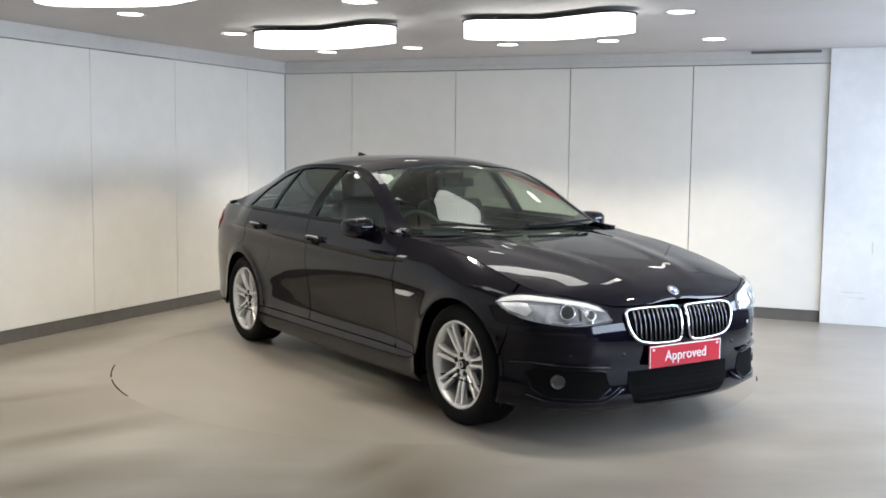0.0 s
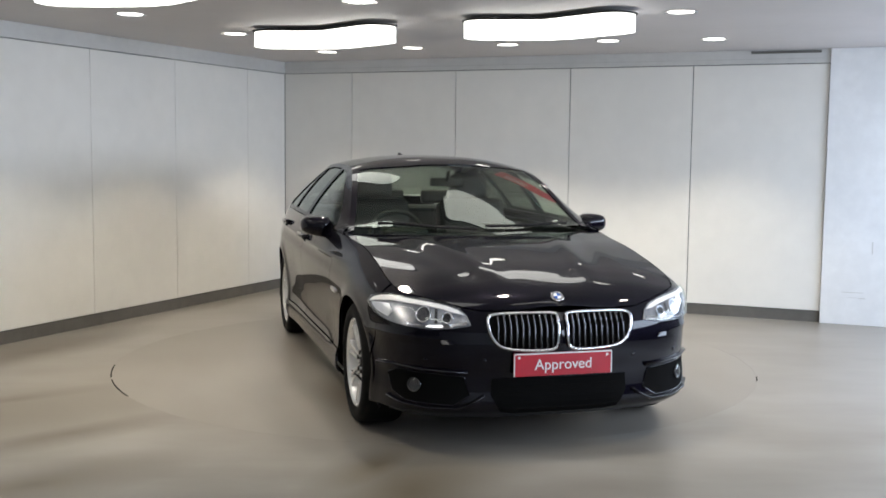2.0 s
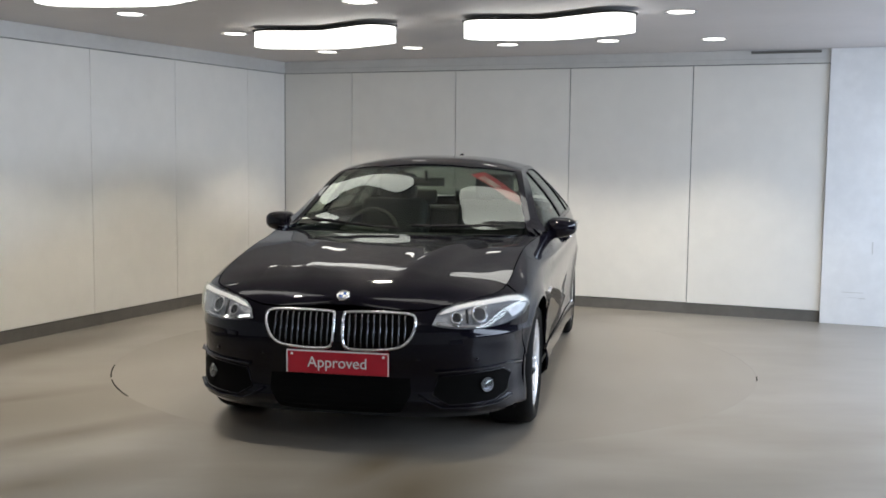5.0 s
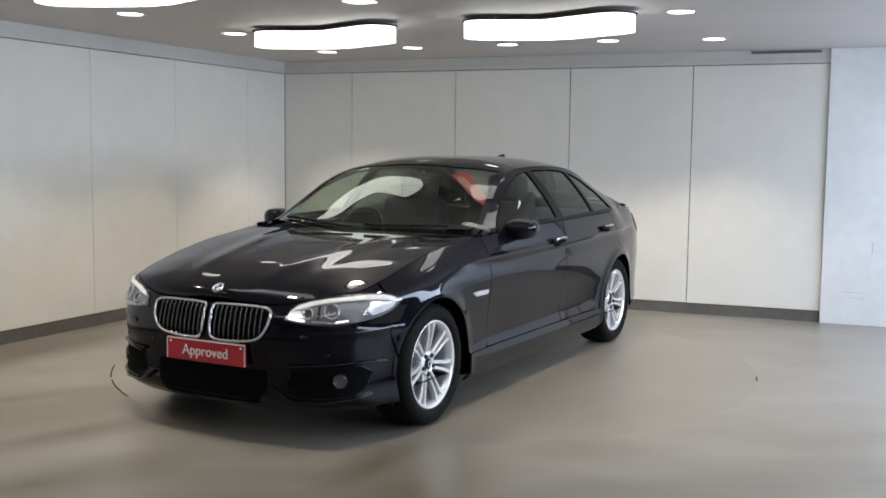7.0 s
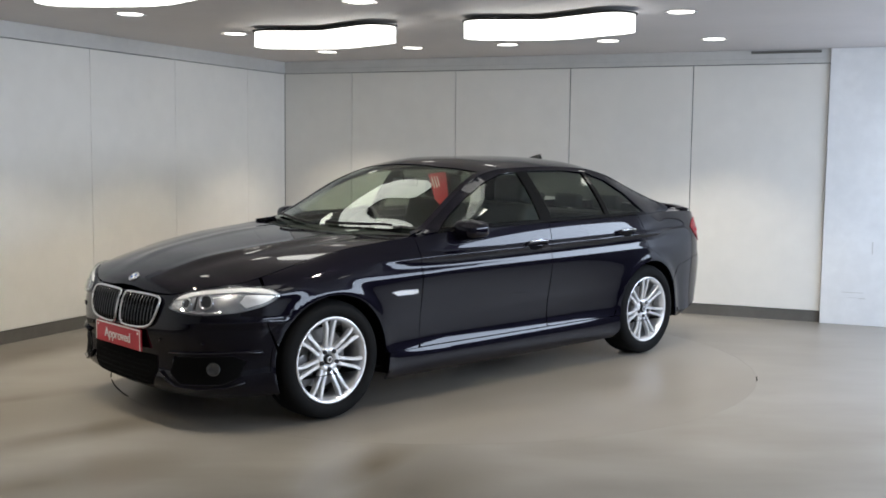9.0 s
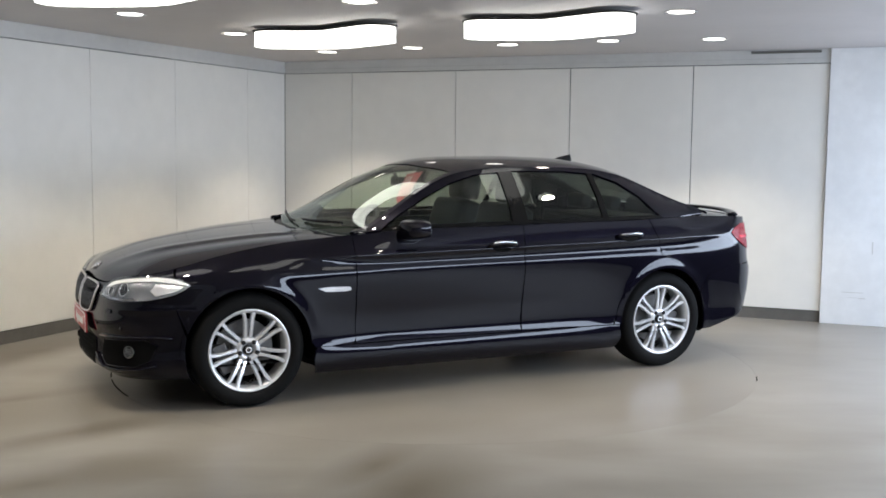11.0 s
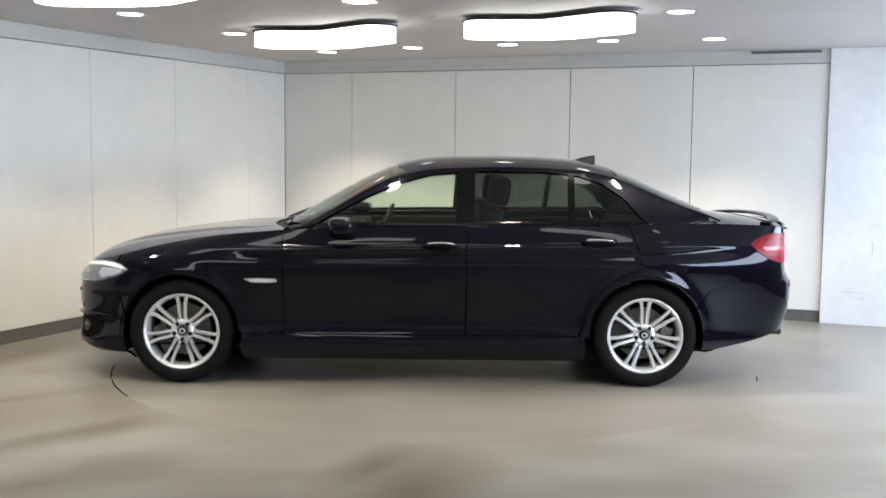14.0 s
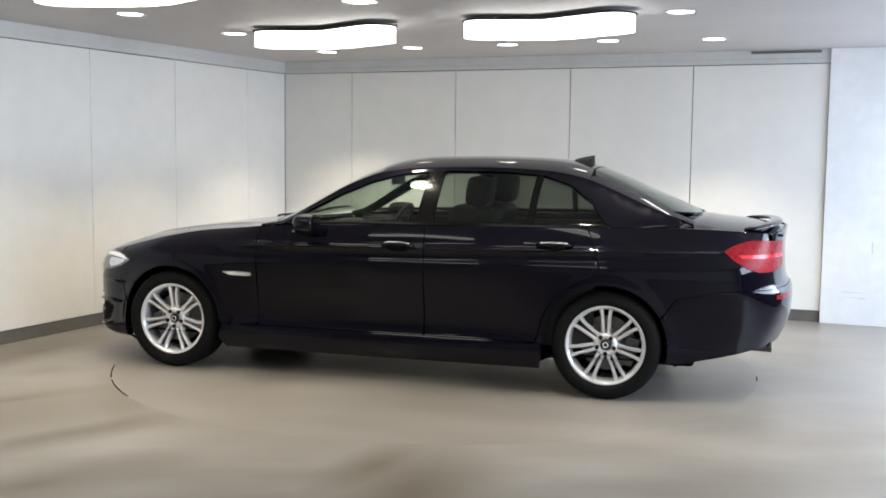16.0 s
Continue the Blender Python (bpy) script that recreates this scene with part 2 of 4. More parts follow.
def build_room():
    # floor with a round opening for the turntable
    bm = bmesh.new()
    n, big = 128, 14.0
    ring, outer = [], []
    for i in range(n):
        a = 2 * math.pi * i / n
        c, s = math.cos(a), math.sin(a)
        ring.append(bm.verts.new(((TABLE_R + 0.0005) * c, (TABLE_R + 0.0005) * s, 0)))
        k = big / max(abs(c), abs(s))
        outer.append(bm.verts.new((k * c, k * s, 0)))
    low = [bm.verts.new((v.co.x, v.co.y, -0.05)) for v in ring]
    for i in range(n):
        j = (i + 1) % n
        bm.faces.new((ring[i], outer[i], outer[j], ring[j]))
        bm.faces.new((low[i], ring[i], ring[j], low[j]))
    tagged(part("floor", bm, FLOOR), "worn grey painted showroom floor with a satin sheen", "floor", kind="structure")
    tagged(part("floor_pit", box_bm(-2.5, 2.5, -2.5, 2.5, -0.12, -0.06), LINER), "dark pit under the turntable", "pit", kind="structure")
    tagged(part("ceiling", box_bm(-14, 14, -14, 14, CEIL_Z, CEIL_Z + 0.2), CEIL), "pale grey flat painted ceiling", "ceiling", kind="structure")
    back_in = Vector((BACK_DIR.y, -BACK_DIR.x, 0))
    left_in = Vector((-LEFT_DIR.y, LEFT_DIR.x, 0))
    panelled_wall("wall_back", CORNER, BACK_DIR, back_in, 5.53, [0.81, 1.98, 3.17, 4.34], "white panelled wall with narrow dark joints")
    panelled_wall("wall_left", CORNER, LEFT_DIR, left_in, 14.0, [0.69, 1.84, 2.93, 4.08, 5.2, 6.4, 7.6, 8.8, 10.0, 11.2, 12.4], "white panelled wall with narrow joints and dark skirting", gap=0.0018)
    m = frame_matrix(CORNER, BACK_DIR, back_in)
    # shade of a recessed gap, put in as a thin dark strip
    tagged(part("trim_slot_shade", box_bm(4.85, 5.45, 0.0065, 0.012, CEIL_Z - 0.034, CEIL_Z - 0.010, m=m), PLINTH), "narrow dark strip drawn as the shade of a slot under the ceiling", "slot", kind="structure")
    # the bluish-white wall that carries on, a little proud of the boards
    m = frame_matrix(CORNER + 5.53 * BACK_DIR, BACK_DIR, back_in)
    tagged(part("wall_white", box_bm(0.0, 3.6, -0.2, 0.03, 0.0, CEIL_Z - 0.001, bevel=0.004, m=m), WALL_COOL), "smooth white wall running down to the floor", "wall", kind="structure")
    white = bpy.data.objects["wall_white"]
    for a, b, z, h in ((0.175, 0.352, 0.288, 0.006), (0.225, 0.300, 0.243, 0.004), (0.315, 0.372, 0.238, 0.007), (0.408, 0.418, 0.640, 0.105)):
        part("scuff_mark", box_bm(a, b, 0.0295, 0.0312, z, z + h, m=m), TRIM, white, "faint grey scuff")
    # plain walls that close the place; the right one has a wide opening to daylight
    tagged(part("wall_front", box_bm(-14, 14, -11.2, -11.0, 0, CEIL_Z), WALL), "plain white wall", "wall", kind="structure")
    tagged(part("wall_right", box_bm(5.3, 5.5, -11.0, -8.4, 0, CEIL_Z), WALL), "plain white wall beside the wide opening", "wall", kind="structure")
    tagged(part("wall_right_low", box_bm(5.3, 5.5, -8.4, 0.95, 0, 1.15), DARKWALL), "plain dark wall under the long window opening", "wall", kind="structure")
    tagged(part("wall_right_end", box_bm(5.3, 5.5, 0.95, 3.0, 0, CEIL_Z), WALL), "plain white wall beside the wide opening", "wall", kind="structure")


def boomerang(n=14):
    """The outline of a bent light box with rounded ends."""
    half = 0.15
    spine = smooth_curve([(-0.47, 0.05), (-0.2, 0.03), (0.0, -0.03), (0.18, -0.22), (0.34, -0.40)], 16)
    d = np.gradient(spine, axis=0)
    d /= np.linalg.norm(d, axis=1)[:, None]
    nor = np.stack([-d[:, 1], d[:, 0]], 1)
    left = spine + half * nor
    right = spine - half * nor
    out = [tuple(q) for q in left]
    a0 = math.atan2(nor[-1][1], nor[-1][0])
    out += [(spine[-1][0] + half * math.cos(a0 - math.pi * k / 10), spine[-1][1] + half * math.sin(a0 - math.pi * k / 10)) for k in range(1, 10)]
    out += [tuple(q) for q in right[::-1]]
    a1 = math.atan2(-nor[0][1], -nor[0][0])
    out += [(spine[0][0] + half * math.cos(a1 - math.pi * k / 10), spine[0][1] + half * math.sin(a1 - math.pi * k / 10)) for k in range(1, 10)]
    return out


def build_light_boxes():
    shape = boomerang()
    lamp = new("hanging_light_box")
    tagged(lamp, "bent white glowing light box hung close under the ceiling", "ceiling light", "light boxes on the ceiling")
    part("diffuser", prism_bm(shape, -0.115, -0.006, bevel=0.006), BOXGLOW, lamp, "glowing white diffuser")
    part("top_plate", prism_bm([(x * 1.025, y * 1.03) for x, y in shape], -0.005, 0.006), BLACK, lamp, "thin dark top plate")
    for x, y in ((-0.4, 0.04), (0.25, -0.3)):
        part("hanger", lathe_bm([(0.0, 0.006), (0.012, 0.006), (0.012, 0.034), (0.0, 0.034)], 10, m=Matrix.Translation((x, y, 0))), TRIM, lamp)
    spots = [(-0.80, 0.68), (0.80, -0.14), (-1.60, -1.67), (0.0, -2.49), (1.60, -3.31), (-2.40, -4.02), (-0.80, -4.84)]
    lamp.matrix_basis = pose(*spots[0], CEIL_Z - 0.034)
    for x, y in spots[1:]:
        copy_thing(lamp, pose(x, y, CEIL_Z - 0.034))


def build_downlights():
    seen = [(-2.17, 0.0), (-1.66, 1.19), (-1.06, 2.68), (-0.23, 2.2), (0.61, 1.81), (1.43, 1.4), (1.61, -0.45), (2.26, 1.17), (-0.5, -0.75)]
    more = [(-2.68, -1.19), (-3.19, -2.38), (-1.5, -2.2), (0.6, -1.9), (2.4, -2.2), (-3.0, -5.6), (2.6, -5.2), (-1.8, -8.0), (1.2, -8.2), (3.8, -7.6)]
    light = new("downlight")
    tagged(light, "small round recessed ceiling downlight, lit", "downlight", "downlights in the ceiling")
    part("bezel", lathe_bm([(0.088, 0.0), (0.112, -0.004), (0.112, -0.001), (0.088, 0.0)], 28), CHROME, light, "thin bright ring")
    part("lamp_face", lathe_bm([(0.0, -0.0025), (0.05, -0.003), (0.0875, -0.0025)], 28), SPOTGLOW, light, "glowing lamp face")
    places = seen + more
    light.matrix_basis = pose(*places[0], CEIL_Z)
    for x, y in places[1:]:
        copy_thing(light, pose(x, y, CEIL_Z))
    for x, y in places:
        data = bpy.data.lights.new("downlight_beam", "SPOT")
        data.energy, data.color, data.spot_size, data.spot_blend, data.shadow_soft_size = SPOT_WATTS, (1.0, 0.90, 0.745), radians(96), 0.5, 0.06
        beam = new("downlight_beam", data)
        beam.matrix_basis = pose(x, y, CEIL_Z - 0.02)
    day = bpy.data.lights.new("daylight", "AREA")
    day.shape, day.size, day.size_y, day.energy, day.color = "RECTANGLE", 9.2, 1.05, DAY_WATTS, (0.69, 0.81, 1.0)
    new("daylight", day).matrix_basis = look((5.25, -3.7, 1.68), (0, -3.7, -2.4))


def build_seam():
    """Stretches where the joint round the turntable has opened up."""
    for a0, a1 in ((189, 199), (201, 214), (-17, -14)):
        line = [(TABLE_R * math.cos(radians(a0 + (a1 - a0) * i / 20)), TABLE_R * math.sin(radians(a0 + (a1 - a0) * i / 20)), 0.0008) for i in range(21)]
        tagged(part("floor_seam", tube_bm(line, 0.0042, 6), LINER), "dark open joint at the turntable edge", "floor joint", kind="structure")


build_room()
build_seam()
build_light_boxes()
build_downlights()

# ---- the car: x forward, y to its left, z up, from the middle of the wheelbase on the ground ----
PLAN = [(2.294, 0), (2.288, 0.2), (2.267, 0.4), (2.222, 0.59), (2.135, 0.735), (1.99, 0.84), (1.77, 0.898), (1.484, 0.922), (1.1, 0.93), (0.5, 0.936), (0, 0.94),
        (-0.6, 0.94), (-1.1, 0.938), (-1.484, 0.932), (-1.8, 0.905), (-2.1, 0.86), (-2.32, 0.795), (-2.46, 0.68), (-2.535, 0.48), (-2.57, 0.25), (-2.583, 0)]
RIM = smooth_curve(PLAN, 600)
ARC = np.concatenate([[0], np.cumsum(np.linalg.norm(np.diff(RIM, axis=0), axis=1))])
LONG = ARC[-1]
TAN = np.gradient(RIM, axis=0)
TAN /= np.linalg.norm(TAN, axis=1)[:, None]
OUT = np.stack([-TAN[:, 1], TAN[:, 0]], 1)
if OUT[300][1] < 0:
    OUT = -OUT
AXLE, TYRE_R, ARCH_R = 1.484, 0.336, 0.372


def s_of_x(x):
    """Distance along the plan from the nose to where the outline reaches x."""
    return float(np.interp(-x, -RIM[:, 0], ARC))


def curve_of(*pairs):
    xs = [q[0] for q in pairs]
    ys = [q[1] for q in pairs]
    return lambda v: float(np.interp(v, xs, ys))


def soft_curve(*pairs):
    """A smooth function through the pairs."""
    c = smooth_curve([(a, b) for a, b in pairs], 160)
    xs, ys = c[:, 0], c[:, 1]
    return lambda v: float(np.interp(v, xs, ys))


centre_z = soft_curve((-2.60, 1.035), (-2.3, 1.072), (-2.05, 1.104), (-1.85, 1.185), (-1.65, 1.272), (-1.45, 1.358), (-1.29, 1.414), (-1.05, 1.456), (-0.65, 1.472),
                      (-0.25, 1.466), (-0.08, 1.455), (0.08, 1.428), (0.24, 1.374), (0.40, 1.299), (0.57, 1.206), (0.73, 1.113), (0.86, 1.035), (0.95, 0.980), (1.05, 0.917))
bonnet_z = soft_curve((0.6, 1.008), (0.9, 0.996), (1.07, 0.987), (1.4, 0.962), (1.82, 0.905), (2.03, 0.852), (2.16, 0.800), (2.23, 0.754), (2.262, 0.700), (2.28, 0.66))
shoulder_z = soft_curve((-2.60, 1.012), (-2.3, 1.042), (-1.9, 1.055), (-1.5, 1.049), (-0.5, 1.037), (0.4, 1.022), (0.7, 1.005), (1.0, 0.975), (1.3, 0.945), (1.6, 0.892), (1.85, 0.832), (2.0, 0.796), (2.11, 0.780), (2.16, 0.771), (2.222, 0.752), (2.244, 0.733), (2.27, 0.708), (2.32, 0.700))
shoulder_in = soft_curve((-2.60, 0.06), (-2.45, 0.08), (-2.2, 0.105), (-1.8, 0.115), (-1.4, 0.062), (-0.5, 0.042), (0.5, 0.048), (0.8, 0.085), (1.2, 0.125), (1.6, 0.12), (1.9, 0.085), (2.1, 0.06), (2.32, 0.055))
side_low = soft_curve((0.10, -0.11), (0.17, -0.065), (0.20, -0.034), (0.25, -0.020), (0.30, -0.022), (0.35, -0.038), (0.40, -0.046), (0.50, -0.040), (0.60, -0.024), (0.70, -0.009), (0.78, -0.001), (0.84, 0.0), (1.2, 0.0))
front_low = soft_curve((0.10, -0.16), (0.17, -0.08), (0.21, -0.025), (0.25, -0.004), (0.32, -0.012), (0.40, -0.012), (0.48, 0.0), (0.54, 0.002), (0.60, -0.004), (0.66, -0.02), (0.72, -0.055), (0.80, -0.10), (1.2, -0.3))
rear_low = soft_curve((0.10, -0.25), (0.2, -0.17), (0.30, -0.10), (0.38, -0.05), (0.48, -0.012), (0.60, 0.0), (0.67, -0.006), (0.71, -0.03), (0.76, -0.045), (0.9, -0.055), (1.0, -0.05), (1.06, -0.045), (1.2, -0.05))


def crease_z(x):
    return 0.885 - 0.0175 * x


def belt(s, z):
    """A point of the body's skirt: s along the plan from nose to tail, at height z."""
    x, y = float(np.interp(s, ARC, RIM[:, 0])), float(np.interp(s, ARC, RIM[:, 1]))
    nx, ny = float(np.interp(s, ARC, OUT[:, 0])), float(np.interp(s, ARC, OUT[:, 1]))
    k = nx * nx
    zs, din = shoulder_z(x), shoulder_in(x)
    r = max(0.0, (z - 0.70) / max(0.05, zs - 0.70))
    f = min(1.0, max(0.0, (abs(x) - 0.6) / 0.75))
    tuck = 1.0 - 0.7 * f * f * (3 - 2 * f)
    d_side = side_low(z) * (tuck if z > 0.2 else 1.0) - din * r ** 2.6
    if -2.2 < x < 1.35:
        fade = min(1, (x + 2.2) / 0.5) * min(1, (1.35 - x) / 0.6)
        h = z - crease_z(x)
        d_side += fade * (0.011 * math.exp(-(h / 0.016) ** 2) - 0.009 * math.exp(-((h + 0.055) / 0.032) ** 2))
    arch = 0.0
    for ax in (AXLE, -AXLE):
        rad = math.hypot(x - ax, z - 0.335)
        arch = max(arch, 0.014 * math.exp(-((rad - ARCH_R) / 0.05) ** 2))
    d_end = front_low(z) if x > 0 else rear_low(z)
    if 1.75 < x < 2.24:
        corner = min(1.0, (x - 1.75) / 0.12) * min(1.0, (2.24 - x) / 0.12)
        arch += 0.006 * corner * math.exp(-((z - 0.588) / 0.018) ** 2)
        d_end += 0.006 * corner * math.exp(-((z - 0.588) / 0.018) ** 2)
    d = (1 - k) * (d_side + arch) + k * d_end
    return np.array((x + nx * d, y + ny * d, z))


def shoulder(s):
    x = float(np.interp(s, ARC, RIM[:, 0]))
    return belt(s, shoulder_z(x))


SHO = np.array([shoulder(s) for s in ARC])


def sho_at_x(x, k):
    return float(np.interp(-x, -SHO[:, 0], SHO[:, k]))


def bonnet(x, y):
    ys, zs, zc = max(0.02, sho_at_x(x, 1)), sho_at_x(x, 2), bonnet_z(x)
    r = min(1.0, abs(y) / ys)
    z = zc + (zs - zc) * r ** 2.6
    ridge = 0.20 + 0.24 * min(1.0, max(0.0, (2.25 - x) / 1.2))
    fade = min(1, max(0, (2.2 - x) / 0.3)) * min(1, max(0, (x - 0.9) / 0.3))
    z += fade * (0.006 * math.exp(-((abs(y) - ridge) / 0.055) ** 2) - 0.004 * math.exp(-((abs(y) - ridge - 0.13) / 0.07) ** 2))
    return np.array((x, y, z))


def deck(x, y):
    ys, zs, zc = sho_at_x(x, 1), sho_at_x(x, 2), centre_z(min(x, -2.05)) if x < -2.05 else 1.104 + 0.02 * (x + 2.05)
    r = min(1.0, abs(y) / max(0.05, ys))
    return np.array((x, y, zc + (zs - zc) * r ** 2.6))


edge_y = soft_curve((-2.2, 0.80), (-1.95, 0.745), (-1.75, 0.69), (-1.5, 0.63), (-1.2, 0.60), (-0.8, 0.598), (-0.4, 0.605), (-0.1, 0.622), (0.1, 0.65), (0.3, 0.69), (0.5, 0.735), (0.7, 0.785), (0.85, 0.82), (1.0, 0.85))
edge_drop = soft_curve((-2.2, 0.05), (-1.95, 0.050), (-1.75, 0.068), (-1.5, 0.072), (-1.2, 0.070), (-0.6, 0.07), (-0.1, 0.075), (0.1, 0.08), (0.3, 0.09), (0.5, 0.105), (0.7, 0.10), (0.85, 0.04), (1.0, 0.02))


def cabin_top(x, y):
    r = abs(y) / edge_y(x)
    return np.array((x, y, centre_z(x) - edge_drop(x) * r ** (2.5 if x < -0.1 else max(2.0, 2.5 - 2.5 * (x + 0.1)))))


def cabin_side(x, z):
    zb, yb = shoulder_z(x), sho_at_x(x, 1)
    ze, ye = centre_z(x) - edge_drop(x), edge_y(x)
    r = min(1.0, max(0.0, (z - zb) / max(0.02, ze - zb)))
    return np.array((x, yb + (ye - yb) * r + 0.09 * r * (1 - r), z))


def inside(p, poly):
    x, y = p
    hit = False
    for (x0, y0), (x1, y1) in zip(poly, poly[1:] + poly[:1]):
        if (y0 > y) != (y1 > y) and x < (x1 - x0) * (y - y0) / (y1 - y0) + x0:
            hit = not hit
    return hit


def dense(poly, step):
    out = []
    for a, b in zip(poly, poly[1:] + poly[:1]):
        k = max(1, int(math.ceil(math.dist(a, b) / step)))
        out += [(a[0] + (b[0] - a[0]) * i / k, a[1] + (b[1] - a[1]) * i / k) for i in range(k)]
    return out


def panel(name, poly, surface, material, parent, step=0.036, lift=0.0, lip=0.014, mirror=1, label="", ystep=0.0, tilt=0.0):
    """A sheet with that outline in the surface's two coordinates, with a lip turned in round its edge."""
    from mathutils.geometry import delaunay_2d_cdt
    ystep = ystep or step
    k = step / ystep
    rim = [(a, b / k) for a, b in dense([(a, b * k) for a, b in poly], step)]
    n = len(rim)
    xs, ys = [q[0] for q in rim], [q[1] for q in rim]
    arr = np.array(rim)
    inner = []
    for i, gx in enumerate(np.arange(min(xs), max(xs), step)):
        for gy in np.arange(min(ys), max(ys), ystep):
            q = (gx, gy)
            if np.min(np.hypot(arr[:, 0] - q[0], k * (arr[:, 1] - q[1]))) > 0.5 * step and inside(q, rim):
                inner.append(q)
    flat = [Vector(q) for q in rim + inner]
    vs, _, fs, *_ = delaunay_2d_cdt(flat, [(i, (i + 1) % n) for i in range(n)], [list(range(n))], 1, 1e-6)
    verts, normals, e = [], [], 0.004
    for v in vs:
        p = surface(v.x, v.y)
        nor = np.cross(surface(v.x + e, v.y) - surface(v.x - e, v.y), surface(v.x, v.y + e) - surface(v.x, v.y - e))
        nor /= np.linalg.norm(nor) + 1e-12
        verts.append(p)
        normals.append(nor)
    verts, normals = np.array(verts), np.array(normals)
    mid = verts.mean(0)
    if float((normals @ np.array((0, 0, 0)) + ((verts - np.array((mid[0] * 0.6, 0, 0.45))) * normals).sum(1)).mean()) < 0:
        normals = -normals
    verts = verts + lift * normals
    if tilt:
        normals = normals + np.array((0, 0, tilt))
        normals /= np.linalg.norm(normals, axis=1)[:, None]
    faces = [list(f) for f in fs]
    for f in faces:
        a, b, c = (verts[i] for i in f[:3])
        if np.dot(np.cross(b - a, c - a), normals[f[0]]) < 0:
            f.reverse()
    if lip:
        base = len(verts)
        ring = list(range(n))
        rv = verts[ring]
        along = np.roll(rv, -1, 0) - np.roll(rv, 1, 0)
        outn = np.cross(along, normals[ring])
        outn /= np.linalg.norm(outn, axis=1)[:, None] + 1e-12
        if float((outn * (rv - rv.mean(0))).sum()) < 0:
            outn = -outn
        verts = np.concatenate([verts, rv, rv - lip * normals[ring]])
        normals = np.concatenate([normals, outn, outn])
        for i in range(n):
            j = (i + 1) % n
            quad = [base + i, base + j, base + n + j, base + n + i]
            a, b, c = verts[quad[0]], verts[quad[1]], verts[quad[2]]
            if np.dot(np.cross(b - a, c - a), outn[i]) < 0:
                quad.reverse()
            faces.append(quad)
    if mirror < 0:
        verts = verts * np.array((1, -1, 1))
        normals = normals * np.array((1, -1, 1))
        faces = [f[::-1] for f in faces]
    return link_mesh(name, verts, faces, material, parent, label, True, normals)


def both(name, poly, surface, material, parent, **kw):
    return [panel(name, poly, surface, material, parent, mirror=m, **kw) for m in (1, -1)]


def side_poly(points):
    """(x, z) pairs to the skirt's own coordinates."""
    return [(s_of_x(x), z) for x, z in points]


def arch_points(ax, a0, a1, r=ARCH_R, n=22):
    return [(ax + r * math.cos(radians(a0 + (a1 - a0) * i / n)), 0.335 + r * math.sin(radians(a0 + (a1 - a0) * i / n))) for i in range(n + 1)]


car = new("car")
tagged(car, "glossy carbon-black four-door saloon with silver alloy wheels on the turntable", "car")
G = 0.003


def shoulder_line(x0, x1, n, drop=0.0):
    return [(x0 + (x1 - x0) * i / n, shoulder_z(x0 + (x1 - x0) * i / n) - drop) for i in range(n + 1)]


